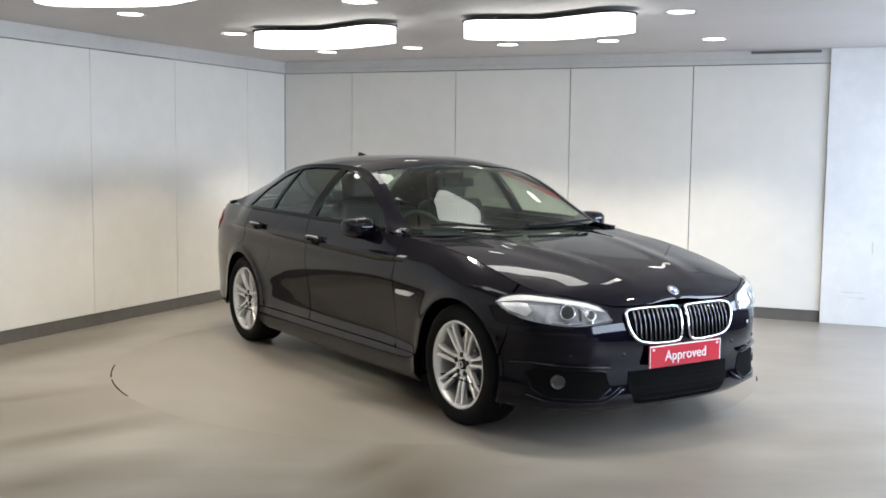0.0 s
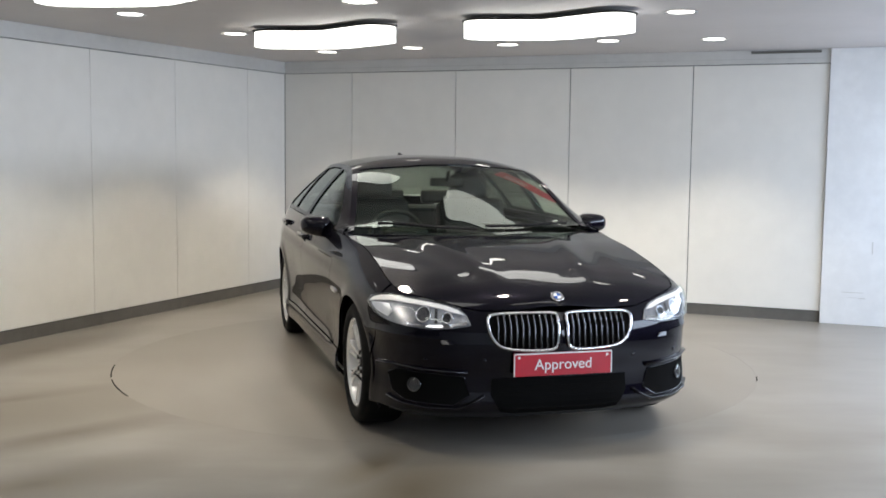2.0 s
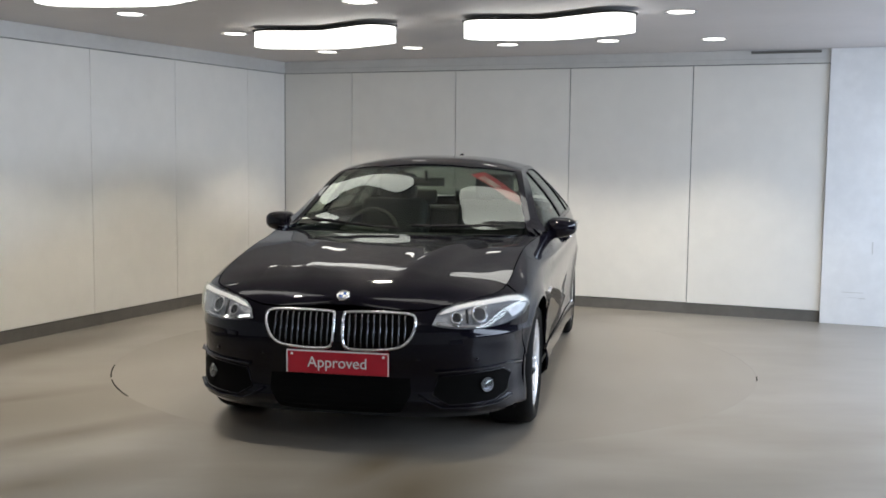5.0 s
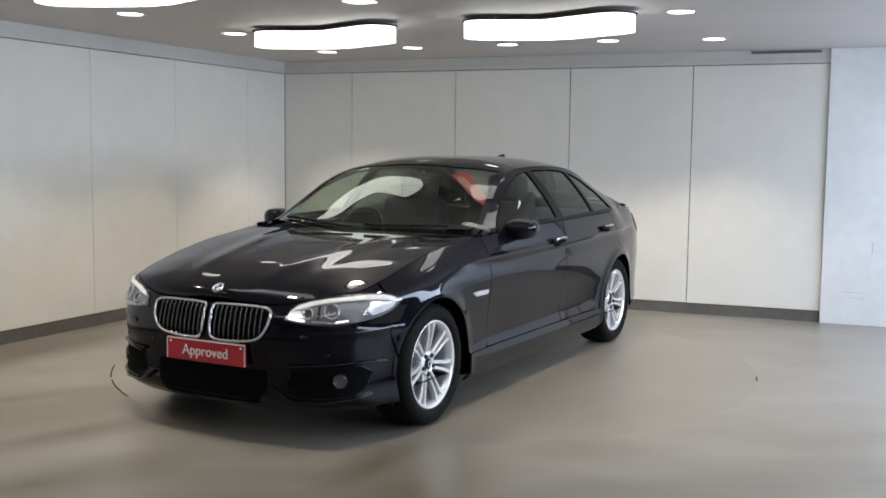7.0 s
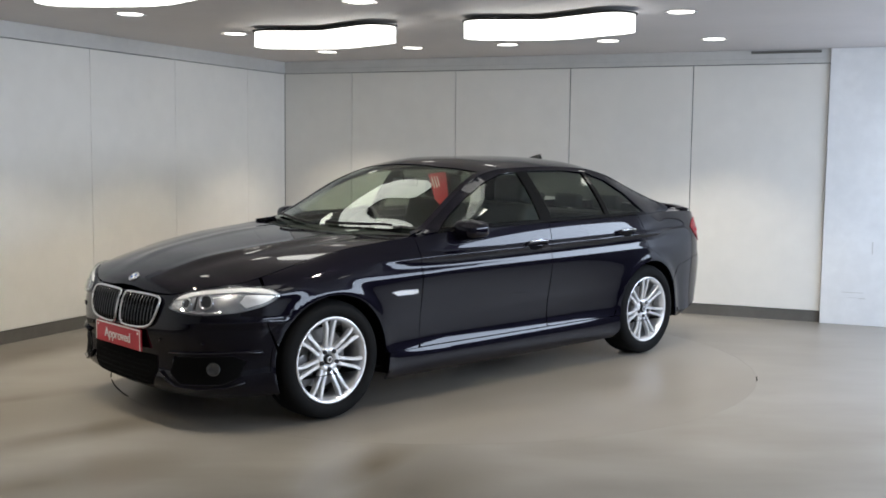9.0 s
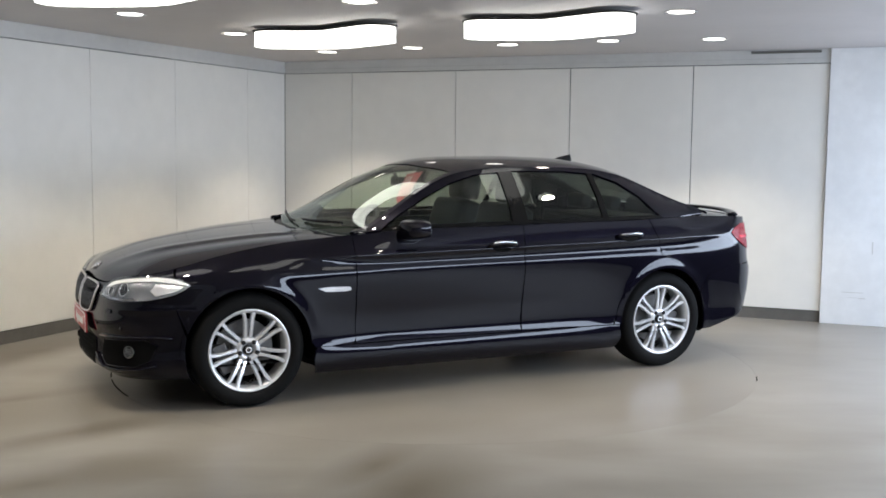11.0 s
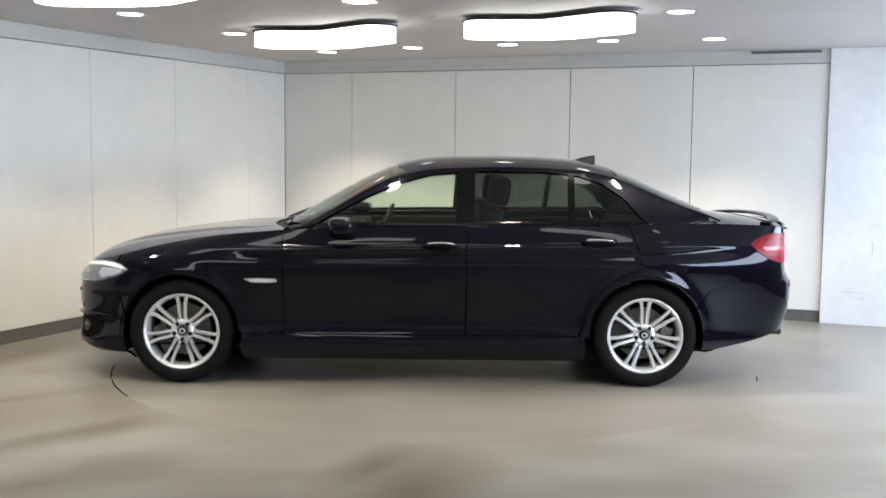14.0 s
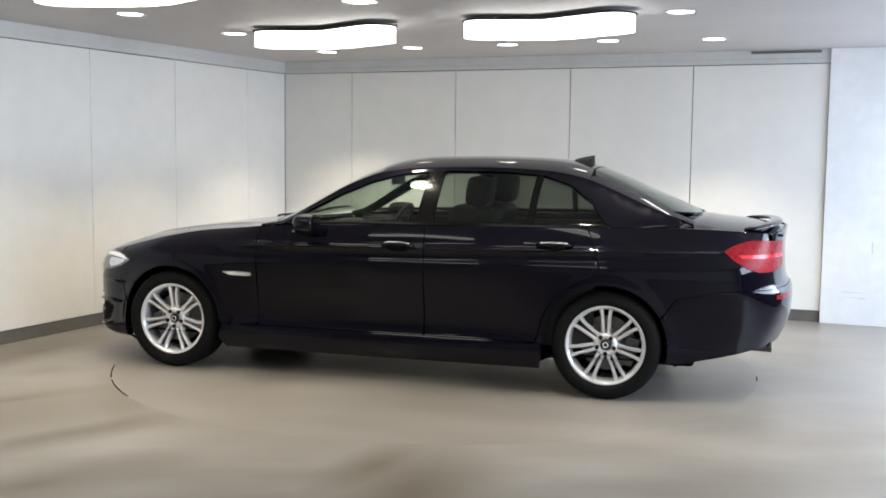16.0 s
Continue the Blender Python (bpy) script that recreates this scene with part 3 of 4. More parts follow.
def build_body():
    # wings, doors, quarters and sills
    f_arch = arch_points(AXLE, 176, 18)
    wing = f_arch + [(1.90, 0.60), (1.905, 0.70)] + shoulder_line(1.90, 0.84, 16) + [(0.835, 0.7), (0.82, 0.36), (0.83, 0.335)]
    wing[-2:] = [(0.83, 0.36), (0.85, 0.332), (1.09, 0.332)]
    both("front_wing", side_poly(wing), belt, PAINT, car, ystep=0.0105)
    door_f = [(0.83 - G, 0.335), (0.83 - G, 0.7)] + shoulder_line(0.84 - G, -0.335 + G, 14, 0.004) + [(-0.335 + G, 0.7), (-0.33 + G, 0.335)]
    doors = both("front_door", side_poly(door_f), belt, PAINT, car, ystep=0.0105)
    r_arch = arch_points(-AXLE, 104, 6, r=ARCH_R + 0.045, n=12)
    door_r = [(-0.335 - G, 0.335), (-0.335 - G, 0.7)] + shoulder_line(-0.335 - G, -1.36, 10, 0.004) + [(-1.42, 0.9), (-1.44, 0.80)] + [q for q in r_arch if q[0] < -1.03] + [(-1.055, 0.36), (-1.05, 0.335)]
    doors_r = both("rear_door", side_poly(door_r), belt, PAINT, car, ystep=0.0105)
    quarter = [(-1.36 - 2 * G, shoulder_z(-1.36)), (-1.42 - 2 * G, 0.9), (-1.44 - 2 * G, 0.80)] + [(x - 2 * G, z) for x, z in r_arch if x < -1.03] + [(-1.06, 0.335), (-1.10, 0.335)]
    quarter += arch_points(-AXLE, 0, 150, n=22) + [(-1.9, 0.64), (-2.18, 0.69), (-2.33, 0.70)]
    sq = side_poly(quarter) + [(s_of_x(-2.33) + 0.20, 0.70), (s_of_x(-2.33) + 0.20, 0.86), (s_of_x(-2.33) + 0.16, 1.028)] + side_poly([(-2.3, shoulder_z(-2.3)), (-1.9, shoulder_z(-1.9)), (-1.6, shoulder_z(-1.6))])
    both("rear_quarter", sq, belt, PAINT, car, ystep=0.0105)
    sill = [(1.09, 0.328), (-1.09, 0.328), (-1.10, 0.25), (-1.08, 0.17), (1.08, 0.17), (1.105, 0.25)]
    both("side_skirt", side_poly(sill), belt, PAINT, car, lift=0.006)
    # bumpers, one sheet from side to side
    sb = s_of_x(1.90)
    fr = [(s_of_x(q[0]), q[1]) for q in arch_points(AXLE, 14, -30, n=8)]
    half = [(sb - G, 0.60), (sb - G, 0.70)] + [(s, shoulder_z(float(np.interp(s, ARC, RIM[:, 0])))) for s in np.linspace(sb - 0.02, 0.02, 18)]
    low = [(0.02, 0.175), (0.5, 0.175), (0.8, 0.185), (s_of_x(AXLE + 0.36), 0.19)] + fr[::-1]
    wrap_front = lambda s, z: belt(abs(s), z) * np.array((1, 1 if s >= 0 else -1, 1))
    bumper = panel("front_bumper", low + half + [(-s, z) for s, z in half[::-1]] + [(-s, z) for s, z in low[::-1]], wrap_front, PAINT, car, step=0.034, ystep=0.016)
    wrap_rear = lambda s, z: belt(LONG - abs(s), z) * np.array((1, 1 if s >= 0 else -1, 1))
    ra = [(LONG - s_of_x(q[0]), q[1]) for q in arch_points(-AXLE, 152, 193, n=8)]
    rhalf = [(LONG - s_of_x(-2.33) - 0.2, 0.698), (LONG - s_of_x(-2.18), 0.688), (LONG - s_of_x(-1.905), 0.638)] + ra + [(LONG - s_of_x(-1.93), 0.250), (LONG - s_of_x(-2.17), 0.298), (LONG - s_of_x(-2.38), 0.345), (0.35, 0.365), (0.02, 0.365)]
    panel("rear_bumper", [(0.0, 0.694)] + rhalf + [(-s, z) for s, z in rhalf[::-1]], wrap_rear, PAINT, car, step=0.036, ystep=0.016)
    # bonnet, cut back from the shoulder by a joint
    edge = [(x, sho_at_x(x, 1) - 0.006) for x in np.linspace(0.80, 2.17, 26)]
    tip = [(sho[0] - 0.004, sho[1]) for sho in SHO[::-1] if sho[0] > 2.175 and sho[1] > 0.015]
    halfb = edge + tip
    panel("bonnet", [(1.0, 0.0), (0.97, 0.3), (0.88, 0.6)] + halfb + [(x, -y) for x, y in halfb[::-1]] + [(0.88, -0.6), (0.97, -0.3)], bonnet, PAINT, car, step=0.034)
    # boot lid, upper rear panel and spoiler lip
    de = [(x, sho_at_x(x, 1) - 0.05) for x in np.linspace(-1.80, -2.42, 12)]
    tail = [(-2.50, 0.5), (-2.52, 0.25), (-2.525, 0.0)]
    hd = [(-1.95, 0.0), (-1.93, 0.3), (-1.86, 0.55)] + de + tail
    panel("boot_lid", hd + [(x, -y) for x, y in hd[:0:-1] if y > 0], deck, PAINT, car, step=0.036)
    both("rear_shoulder", [(x, sho_at_x(x, 1) - 0.047) for x in np.linspace(-1.5, -2.42, 14)] + [(x, sho_at_x(x, 1) + 0.001) for x in np.linspace(-2.42, -1.5, 14)], deck, PAINT, car, step=0.03)
    ws = LONG - s_of_x(-2.33) - 0.205
    panel("boot_face", [(-ws, 0.70), (ws, 0.70), (ws, 0.86), (ws - 0.01, 1.028), (0.3, 1.046), (0.0, 1.050), (-0.3, 1.046), (-ws + 0.01, 1.028)], wrap_rear, PAINT, car, step=0.036, ystep=0.016)
    lip = smooth_curve([(-2.30, 0.66, 1.052), (-2.40, 0.5, 1.068), (-2.455, 0.25, 1.078), (-2.465, 0.0, 1.080), (-2.455, -0.25, 1.078), (-2.40, -0.5, 1.068), (-2.30, -0.66, 1.052)], 40)
    part("spoiler", tube_bm(lip, 0.014, 10, flat=2.8), PAINT, car, "slim boot-lid spoiler lip", True)
    # roof and pillars
    fr_e, rr_e = 0.10, -1.33
    rf = [(x, edge_y(x)) for x in np.linspace(fr_e - 0.06, rr_e, 24)]
    rp = [(fr_e + 0.04, 0.0), (fr_e + 0.03, 0.3)] + rf + [(rr_e + 0.02, 0.3), (rr_e + 0.02, 0.0)]
    panel("roof", rp + [(x, -y) for x, y in rp[::-1] if y > 0], cabin_top, PAINT, car, step=0.036)
    # the frame of the side windows: a rail over the doors, the screen pillar and the broad rear pillar
    top = lambda x: centre_z(x) - edge_drop(x)
    rail = [(x, top(x)) for x in np.linspace(0.83, -1.9, 60)]
    under = [(-1.9, 1.06), (-1.50, shoulder_z(-1.5) + 0.001), (-1.44, 1.10), (-1.36, 1.20), (-1.22, 1.30), (-1.05, 1.355), (-0.8, 1.375), (-0.4, 1.375), (-0.1, 1.352), (0.1, 1.298), (0.3, 1.212), (0.5, 1.108), (0.62, 1.04), (0.66, 1.015), (0.8, 1.0)]
    both("side_frame", rail + under, cabin_side, PAINT, car, step=0.04, lip=0.02)
    both("waist_strip", [(x, shoulder_z(x) + dz) for x, dz in [(0.64 - 2.12 * i / 20, 0.001) for i in range(21)]] + [(x, shoulder_z(x) + dz) for x, dz in [(-1.48 + 2.10 * i / 20, 0.022) for i in range(21)]], cabin_side, GLOSSBLACK, car, step=0.04, lift=0.003, label="black window strip")
    # glass
    scr = [(x, edge_y(x) - 0.035) for x in np.linspace(0.70, 0.05, 14)]
    sp = [(0.945, 0.0), (0.92, 0.3), (0.83, 0.6), (0.74, 0.74)] + scr + [(fr_e + 0.028, 0.3), (fr_e + 0.036, 0.0)]
    panel("windscreen", sp + [(x, -y) for x, y in sp[::-1] if y > 0], cabin_top, GLASS, car, step=0.05, lift=-0.004, label="large raked windscreen of green-tinted glass")
    both("screen_pillar", [(x, edge_y(x) + 0.001) for x in np.linspace(0.84, 0.04, 18)] + [(x, edge_y(x) - 0.038) for x in np.linspace(0.04, 0.80, 18)], cabin_top, PAINT, car, step=0.03)
    bl = [(x, edge_y(x) - 0.10) for x in np.linspace(rr_e - 0.02, -1.84, 12)]
    bp = [(rr_e + 0.012, 0.0), (rr_e + 0.012, 0.3)] + bl + [(-1.90, 0.5), (-1.96, 0.3), (-2.0, 0.0)]
    panel("rear_window", bp + [(x, -y) for x, y in bp[::-1] if y > 0], cabin_top, REARGLASS, car, step=0.05, lift=-0.003, label="dark tinted rear window")
    both("rear_pillar", [(x, edge_y(x) + 0.001) for x in np.linspace(rr_e, -1.98, 16)] + [(x, edge_y(x) - 0.103) for x in np.linspace(-1.98, rr_e, 16)], cabin_top, PAINT, car, step=0.03)
    wf = [(0.60, 1.045), (0.5, 1.103), (0.3, 1.207), (0.1, 1.293), (-0.1, 1.347), (-0.29, 1.368), (-0.27, shoulder_z(-0.27) + 0.015), (0.60, shoulder_z(0.6) + 0.015)]
    wr = [(-0.385, 1.371), (-0.8, 1.371), (-1.0, 1.356), (-0.98, shoulder_z(-0.98) + 0.015), (-0.375, shoulder_z(-0.375) + 0.015)]
    wq = [(-1.035, 1.353), (-1.22, 1.295), (-1.355, 1.197), (-1.435, 1.10), (-1.45, shoulder_z(-1.45) + 0.015), (-1.015, shoulder_z(-1.0) + 0.015)]
    for i, m in enumerate((1, -1)):
        panel("side_window", wf, cabin_side, SIDEGLASS, doors[i], lift=-0.008, mirror=m, step=0.06)
        panel("side_window", wr, cabin_side, REARSIDE, doors_r[i], lift=-0.008, mirror=m, step=0.06)
        panel("quarter_window", wq, cabin_side, REARSIDE, doors_r[i], lift=-0.008, mirror=m, step=0.06)
        panel("window_post", [(-0.285, 1.37), (-0.39, 1.373), (-0.38, shoulder_z(-0.38) + 0.01), (-0.265, shoulder_z(-0.26) + 0.01)], cabin_side, GLOSSBLACK, doors[i], lift=0.0, mirror=m, step=0.06, label="gloss black window post")
        panel("window_post", [(-0.995, 1.358), (-1.04, 1.356), (-1.02, shoulder_z(-1.0) + 0.01), (-0.975, shoulder_z(-0.97) + 0.01)], cabin_side, GLOSSBLACK, doors_r[i], lift=0.0, mirror=m, step=0.06)
    return bumper, doors, doors_r


BUMPER, FRONT_DOORS, REAR_DOORS = build_body()


def wheel_at(ax, side):
    """Double-spoke alloy wheel; local z points outwards from the car."""
    m = Matrix.Translation((ax, side * 0.790, 0.336)) @ Matrix.Rotation(-side * math.pi / 2, 4, "X")
    rim = part("wheel", lathe_bm([(0.205, -0.10), (0.215, 0.06), (0.222, 0.092), (0.232, 0.104), (0.243, 0.108), (0.246, 0.100), (0.238, 0.085), (0.225, -0.11)], 72, closed=True), ALLOY, car, "silver double-spoke alloy wheel", True)
    rim.matrix_basis = m
    r = TYRE_R
    part("tyre", lathe_bm([(0.236, -0.105), (0.262, -0.128), (0.30, -0.128), (0.322, -0.112), (r - 0.003, -0.09), (r, -0.05), (r, 0.05), (r - 0.003, 0.082), (0.325, 0.102), (0.305, 0.118), (0.27, 0.121), (0.252, 0.112), (0.243, 0.098)], 72, closed=True), RUBBER, rim, "black low-profile tyre", True)
    spoke = None
    for k in range(7):
        for g in (-1, 1):
            a = 2 * math.pi * k / 7 - math.pi / 2
            if spoke is None:
                spoke = spoke_mesh()
            ob = new("spoke", spoke)
            ob.parent = rim
            ob.matrix_basis = Matrix.Rotation(a, 4, "Z") @ Matrix.Diagonal((1, g, 1, 1))
    part("hub", lathe_bm([(0.0, 0.062), (0.034, 0.062), (0.040, 0.074), (0.052, 0.078), (0.072, 0.070), (0.080, 0.05), (0.08, 0.0)], 40), ALLOY, rim, "", True)
    part("centre_cap", lathe_bm([(0.0, 0.082), (0.024, 0.082), (0.028, 0.079), (0.029, 0.06)], 28), BLACK, rim, "dark round centre cap", True)
    part("cap_ring", lathe_bm([(0.012, 0.0835), (0.019, 0.0835), (0.019, 0.081), (0.012, 0.081)], 24, closed=True), ALLOY, rim, "", True)
    for k in range(5):
        a = 2 * math.pi * k / 5 + 0.3
        part("bolt", lathe_bm([(0.0, 0.085), (0.010, 0.085), (0.0135, 0.083), (0.0135, 0.060)], 14, m=Matrix.Translation((0.054 * math.cos(a), 0.054 * math.sin(a), 0.0))), BLACK, rim, "")
    part("brake_disc", lathe_bm([(0.0, 0.012), (0.09, 0.012), (0.09, -0.005), (0.168, -0.005), (0.168, -0.03), (0.0, -0.03)], 48), DARKMETAL, rim, "dark brake disc")
    part("brake_caliper", box_bm(0.10, 0.185, -0.09, 0.09, -0.05, 0.025, 0.012, m=Matrix.Rotation(side * 0.4 if ax > 0 else math.pi - side * 0.3, 4, "Z")), DARKMETAL, rim)
    part("wheel_back", lathe_bm([(0.0, -0.085), (0.22, -0.085)], 40), LINER, rim)
    return rim


def spoke_mesh():
    bm = bmesh.new()
    rows = []
    for t in np.linspace(0, 1, 7):
        r = 0.062 + t * 0.168
        off = 0.0145 + 0.010 * t + 0.010 * max(0, t - 0.75) * 4
        w = 0.0106 + 0.002 * (2 * t - 1) ** 2
        z = 0.068 + 0.020 * math.sin(t * math.pi / 2) + 0.006 * t
        rows.append([bm.verts.new((r, off + dy, z + dz)) for dy, dz in ((-w, -0.03), (-w, -0.005), (-w * 0.6, 0.002), (w * 0.6, 0.002), (w, -0.005), (w, -0.03))])
    for a, b in zip(rows, rows[1:]):
        for k in range(5):
            bm.faces.new((a[k], a[k + 1], b[k + 1], b[k]))
    bmesh.ops.recalc_face_normals(bm, faces=bm.faces)
    me = bpy.data.meshes.new("spoke")
    bm.to_mesh(me)
    bm.free()
    me.materials.append(ALLOY)
    return me


for ax_ in (AXLE, -AXLE):
    for side_ in (1, -1):
        wheel_at(ax_, side_)


def build_underbody():
    """Dark inner shell, wheel housings and floor pan that close the gaps behind the sheets."""
    rows, cols = [0.19, 0.26, 0.345, 0.45, 0.62, 0.66], 120
    verts, faces = [], []
    for z in rows:
        for i in range(cols + 1):
            s = LONG * i / cols
            p = belt(s, z)
            inset = 0.035
            for ax in (AXLE, -AXLE):
                inset = max(inset, 0.26 if abs(p[0] - ax) < 0.41 else 0)
            rise = float(np.interp(p[0], (-2.4, -1.85), (0.39, 0.19)))
            verts.append((p[0] * 0.985, max(0, p[1] - inset), max(z, rise)))
    n = cols + 1
    for r in range(len(rows) - 1):
        for i in range(cols):
            faces.append((r * n + i, r * n + i + 1, (r + 1) * n + i + 1, (r + 1) * n + i))
    link_mesh("inner_shell", verts, faces, LINER, car)
    link_mesh("inner_shell", [(x, -y, z) for x, y, z in verts], [f[::-1] for f in faces], LINER, car)
    part("floor_pan", box_bm(-2.0, 2.1, -0.66, 0.66, 0.19, 0.24, 0.03), LINER, car)
    part("engine_cover", box_bm(0.95, 2.05, -0.66, 0.66, 0.24, 0.70, 0.05), LINER, car)
    part("boot_floor", box_bm(-2.35, -1.5, -0.70, 0.70, 0.33, 0.95, 0.05), LINER, car)
    for ax in (AXLE, -AXLE):
        for sd in (1, -1):
            m = Matrix.Translation((ax, sd * 0.77, 0.335)) @ Matrix.Rotation(-sd * math.pi / 2, 4, "X")
            bm = lathe_bm([(0.0, -0.22), (0.40, -0.22), (0.40, 0.11)], 40, m=m)
            for v in bm.verts:
                v.co.z = max(v.co.z, 0.25)
            part("wheel_housing", bm, LINER, car)
    for y in (0.56, 0.44, -0.56, -0.44):
        m = Matrix.Translation((-2.36, y, 0.335)) @ Matrix.Rotation(-math.pi / 2, 4, "Y")
        part("exhaust_tip", lathe_bm([(0.030, -0.25), (0.036, 0.08), (0.040, 0.09), (0.036, 0.095), (0.031, 0.085), (0.028, -0.2)], 24, m=m), SHADOWCHROME, car, "dark round exhaust tip", True)


build_underbody()


# ---- details of the car ----
def wrap_front(s, z):
    return belt(abs(s), z) * np.array((1, 1 if s >= 0 else -1, 1))


def out_normal(s, z, e=0.004):
    n = np.cross(belt(s + e, z) - belt(s - e, z), belt(s, z + e) - belt(s, z - e))
    n /= np.linalg.norm(n)
    p = belt(s, z)
    return n if n @ (p - np.array((p[0] * 0.6, 0, 0.45))) > 0 else -n


def on_belt(s, z, lift=0.0):
    return belt(s, z) + lift * out_normal(s, z)


def flip(points, side):
    return [(p[0], side * p[1], p[2]) for p in points]


def s_of_y(y):
    """Distance along the nose of the plan to where it reaches y."""
    return float(np.interp(y, RIM[:200, 1], ARC[:200]))


def sr_of_y(y):
    """The same for the tail."""
    k = RIM[400:, 1][::-1]
    return float(np.interp(y, k, ARC[400:][::-1]))


def build_grille():
    shape = [(0.024, 0.655), (0.024, 0.69), (0.045, 0.698), (0.20, 0.700), (0.35, 0.697), (0.385, 0.682), (0.386, 0.655), (0.374, 0.605), (0.345, 0.560), (0.30, 0.535), (0.20, 0.524), (0.08, 0.522), (0.036, 0.532), (0.024, 0.565)]
    for _ in range(2):
        shape = [q for a, b in zip(shape, shape[1:] + shape[:1]) for q in ((0.75 * a[0] + 0.25 * b[0], 0.75 * a[1] + 0.25 * b[1]), (0.25 * a[0] + 0.75 * b[0], 0.25 * a[1] + 0.75 * b[1]))]
    loop = dense(shape, 0.02)
    for side in (1, -1):
        inner = [(s_of_y(y), z) for y, z in shape]
        g = panel("grille", inner, belt, LINER, car, step=0.03, lift=0.003, lip=0.0, mirror=side, label="kidney-shaped grille with a chrome surround")
        ring = [on_belt(s_of_y(y), z, 0.012) for y, z in loop]
        part("grille_frame", tube_bm(flip(ring, side), 0.0085, 8, closed=True), CHROME, g, "chrome surround", True)
        for k in range(10):
            y = 0.055 + 0.031 * k
            zs = [z for (y0, z0), (y1, z1) in zip(loop, loop[1:] + loop[:1]) if (y0 - y) * (y1 - y) <= 0 and y0 != y1 for z in [z0 + (z1 - z0) * (y - y0) / (y1 - y0)]]
            if len(zs) < 2:
                continue
            line = [on_belt(s_of_y(y), z, 0.011) for z in np.linspace(min(zs), max(zs), 6)]
            part("slat", tube_bm(flip(line, side), 0.0062, 6), SHADOWCHROME, g, "", True)


def build_headlamps():
    sx = s_of_x
    outline = [(0.468, 0.648), (0.492, 0.695), (0.527, 0.722), (0.60, 0.742), (0.69, 0.756), (0.80, 0.767), (0.93, 0.775), (1.02, 0.771), (1.08, 0.758), (1.125, 0.732),
               (1.09, 0.708), (1.034, 0.682), (0.96, 0.662), (0.88, 0.647), (0.80, 0.638), (0.72, 0.631), (0.64, 0.630), (0.55, 0.636)]
    brow = [(0.505, 0.697), (0.535, 0.717), (0.60, 0.736), (0.69, 0.750), (0.80, 0.761), (0.93, 0.769), (1.02, 0.765), (1.075, 0.752), (1.112, 0.732),
            (1.06, 0.738), (1.0, 0.745), (0.92, 0.750), (0.80, 0.744), (0.70, 0.735), (0.62, 0.722), (0.55, 0.704)]
    lower = [(0.485, 0.652), (0.56, 0.642), (0.64, 0.637), (0.72, 0.638), (0.80, 0.645), (0.80, 0.654), (0.72, 0.648), (0.64, 0.648), (0.56, 0.654), (0.492, 0.664)]
    side_glow = [(0.93, 0.672), (1.02, 0.692), (1.07, 0.712), (1.085, 0.728), (1.0, 0.735), (0.93, 0.735), (0.90, 0.70)]
    for side in (1, -1):
        lamp = panel("headlight", outline, belt, REFLECTOR, car, step=0.03, lift=0.004, tilt=0.6, mirror=side, label="swept-back headlight with silver reflector under clear glass")
        panel("brow", brow, belt, WHITE, lamp, step=0.03, lift=0.008, lip=0.004, tilt=1.6, mirror=side, label="bright strip along the upper edge")
        panel("corner_reflector", side_glow, belt, LAMPSILVER, lamp, step=0.02, tilt=0.5, lift=0.007, lip=0.004, mirror=side, label="bright corner reflector")
        panel("lower_strip", lower, belt, CHROME, lamp, step=0.03, tilt=0.9, lift=0.008, lip=0.004, mirror=side)
        panel("lens", outline, belt, LENS, lamp, step=0.03, lift=0.018, lip=0.016, mirror=side, label="clear lens")
        for y, z, r in ((0.695, 0.695, 0.038), (0.585, 0.680, 0.026)):
            s0 = s_of_y(y)
            circ = [on_belt(s0 + r * math.cos(2 * math.pi * k / 28), z + 0.9 * r * math.sin(2 * math.pi * k / 28), 0.010) for k in range(28)]
            part("lamp_ring", tube_bm(flip(circ, side), 0.0055, 6, closed=True), CHROME, lamp, "bright ring", True)
            disc = [(s0 + r * 0.9 * math.cos(2 * math.pi * k / 20), z + 0.8 * r * math.sin(2 * math.pi * k / 20)) for k in range(20)]
            panel("projector", disc, belt, SHADOWCHROME, lamp, step=0.012, lift=0.007, lip=0.0, mirror=side, label="dark projector eye")
        bar = [(s_of_y(0.628), 0.655), (s_of_y(0.642), 0.655), (s_of_y(0.646), 0.722), (s_of_y(0.632), 0.718)]
        panel("divider", bar, belt, BLACK, lamp, step=0.03, lift=0.007, lip=0.0, mirror=side)


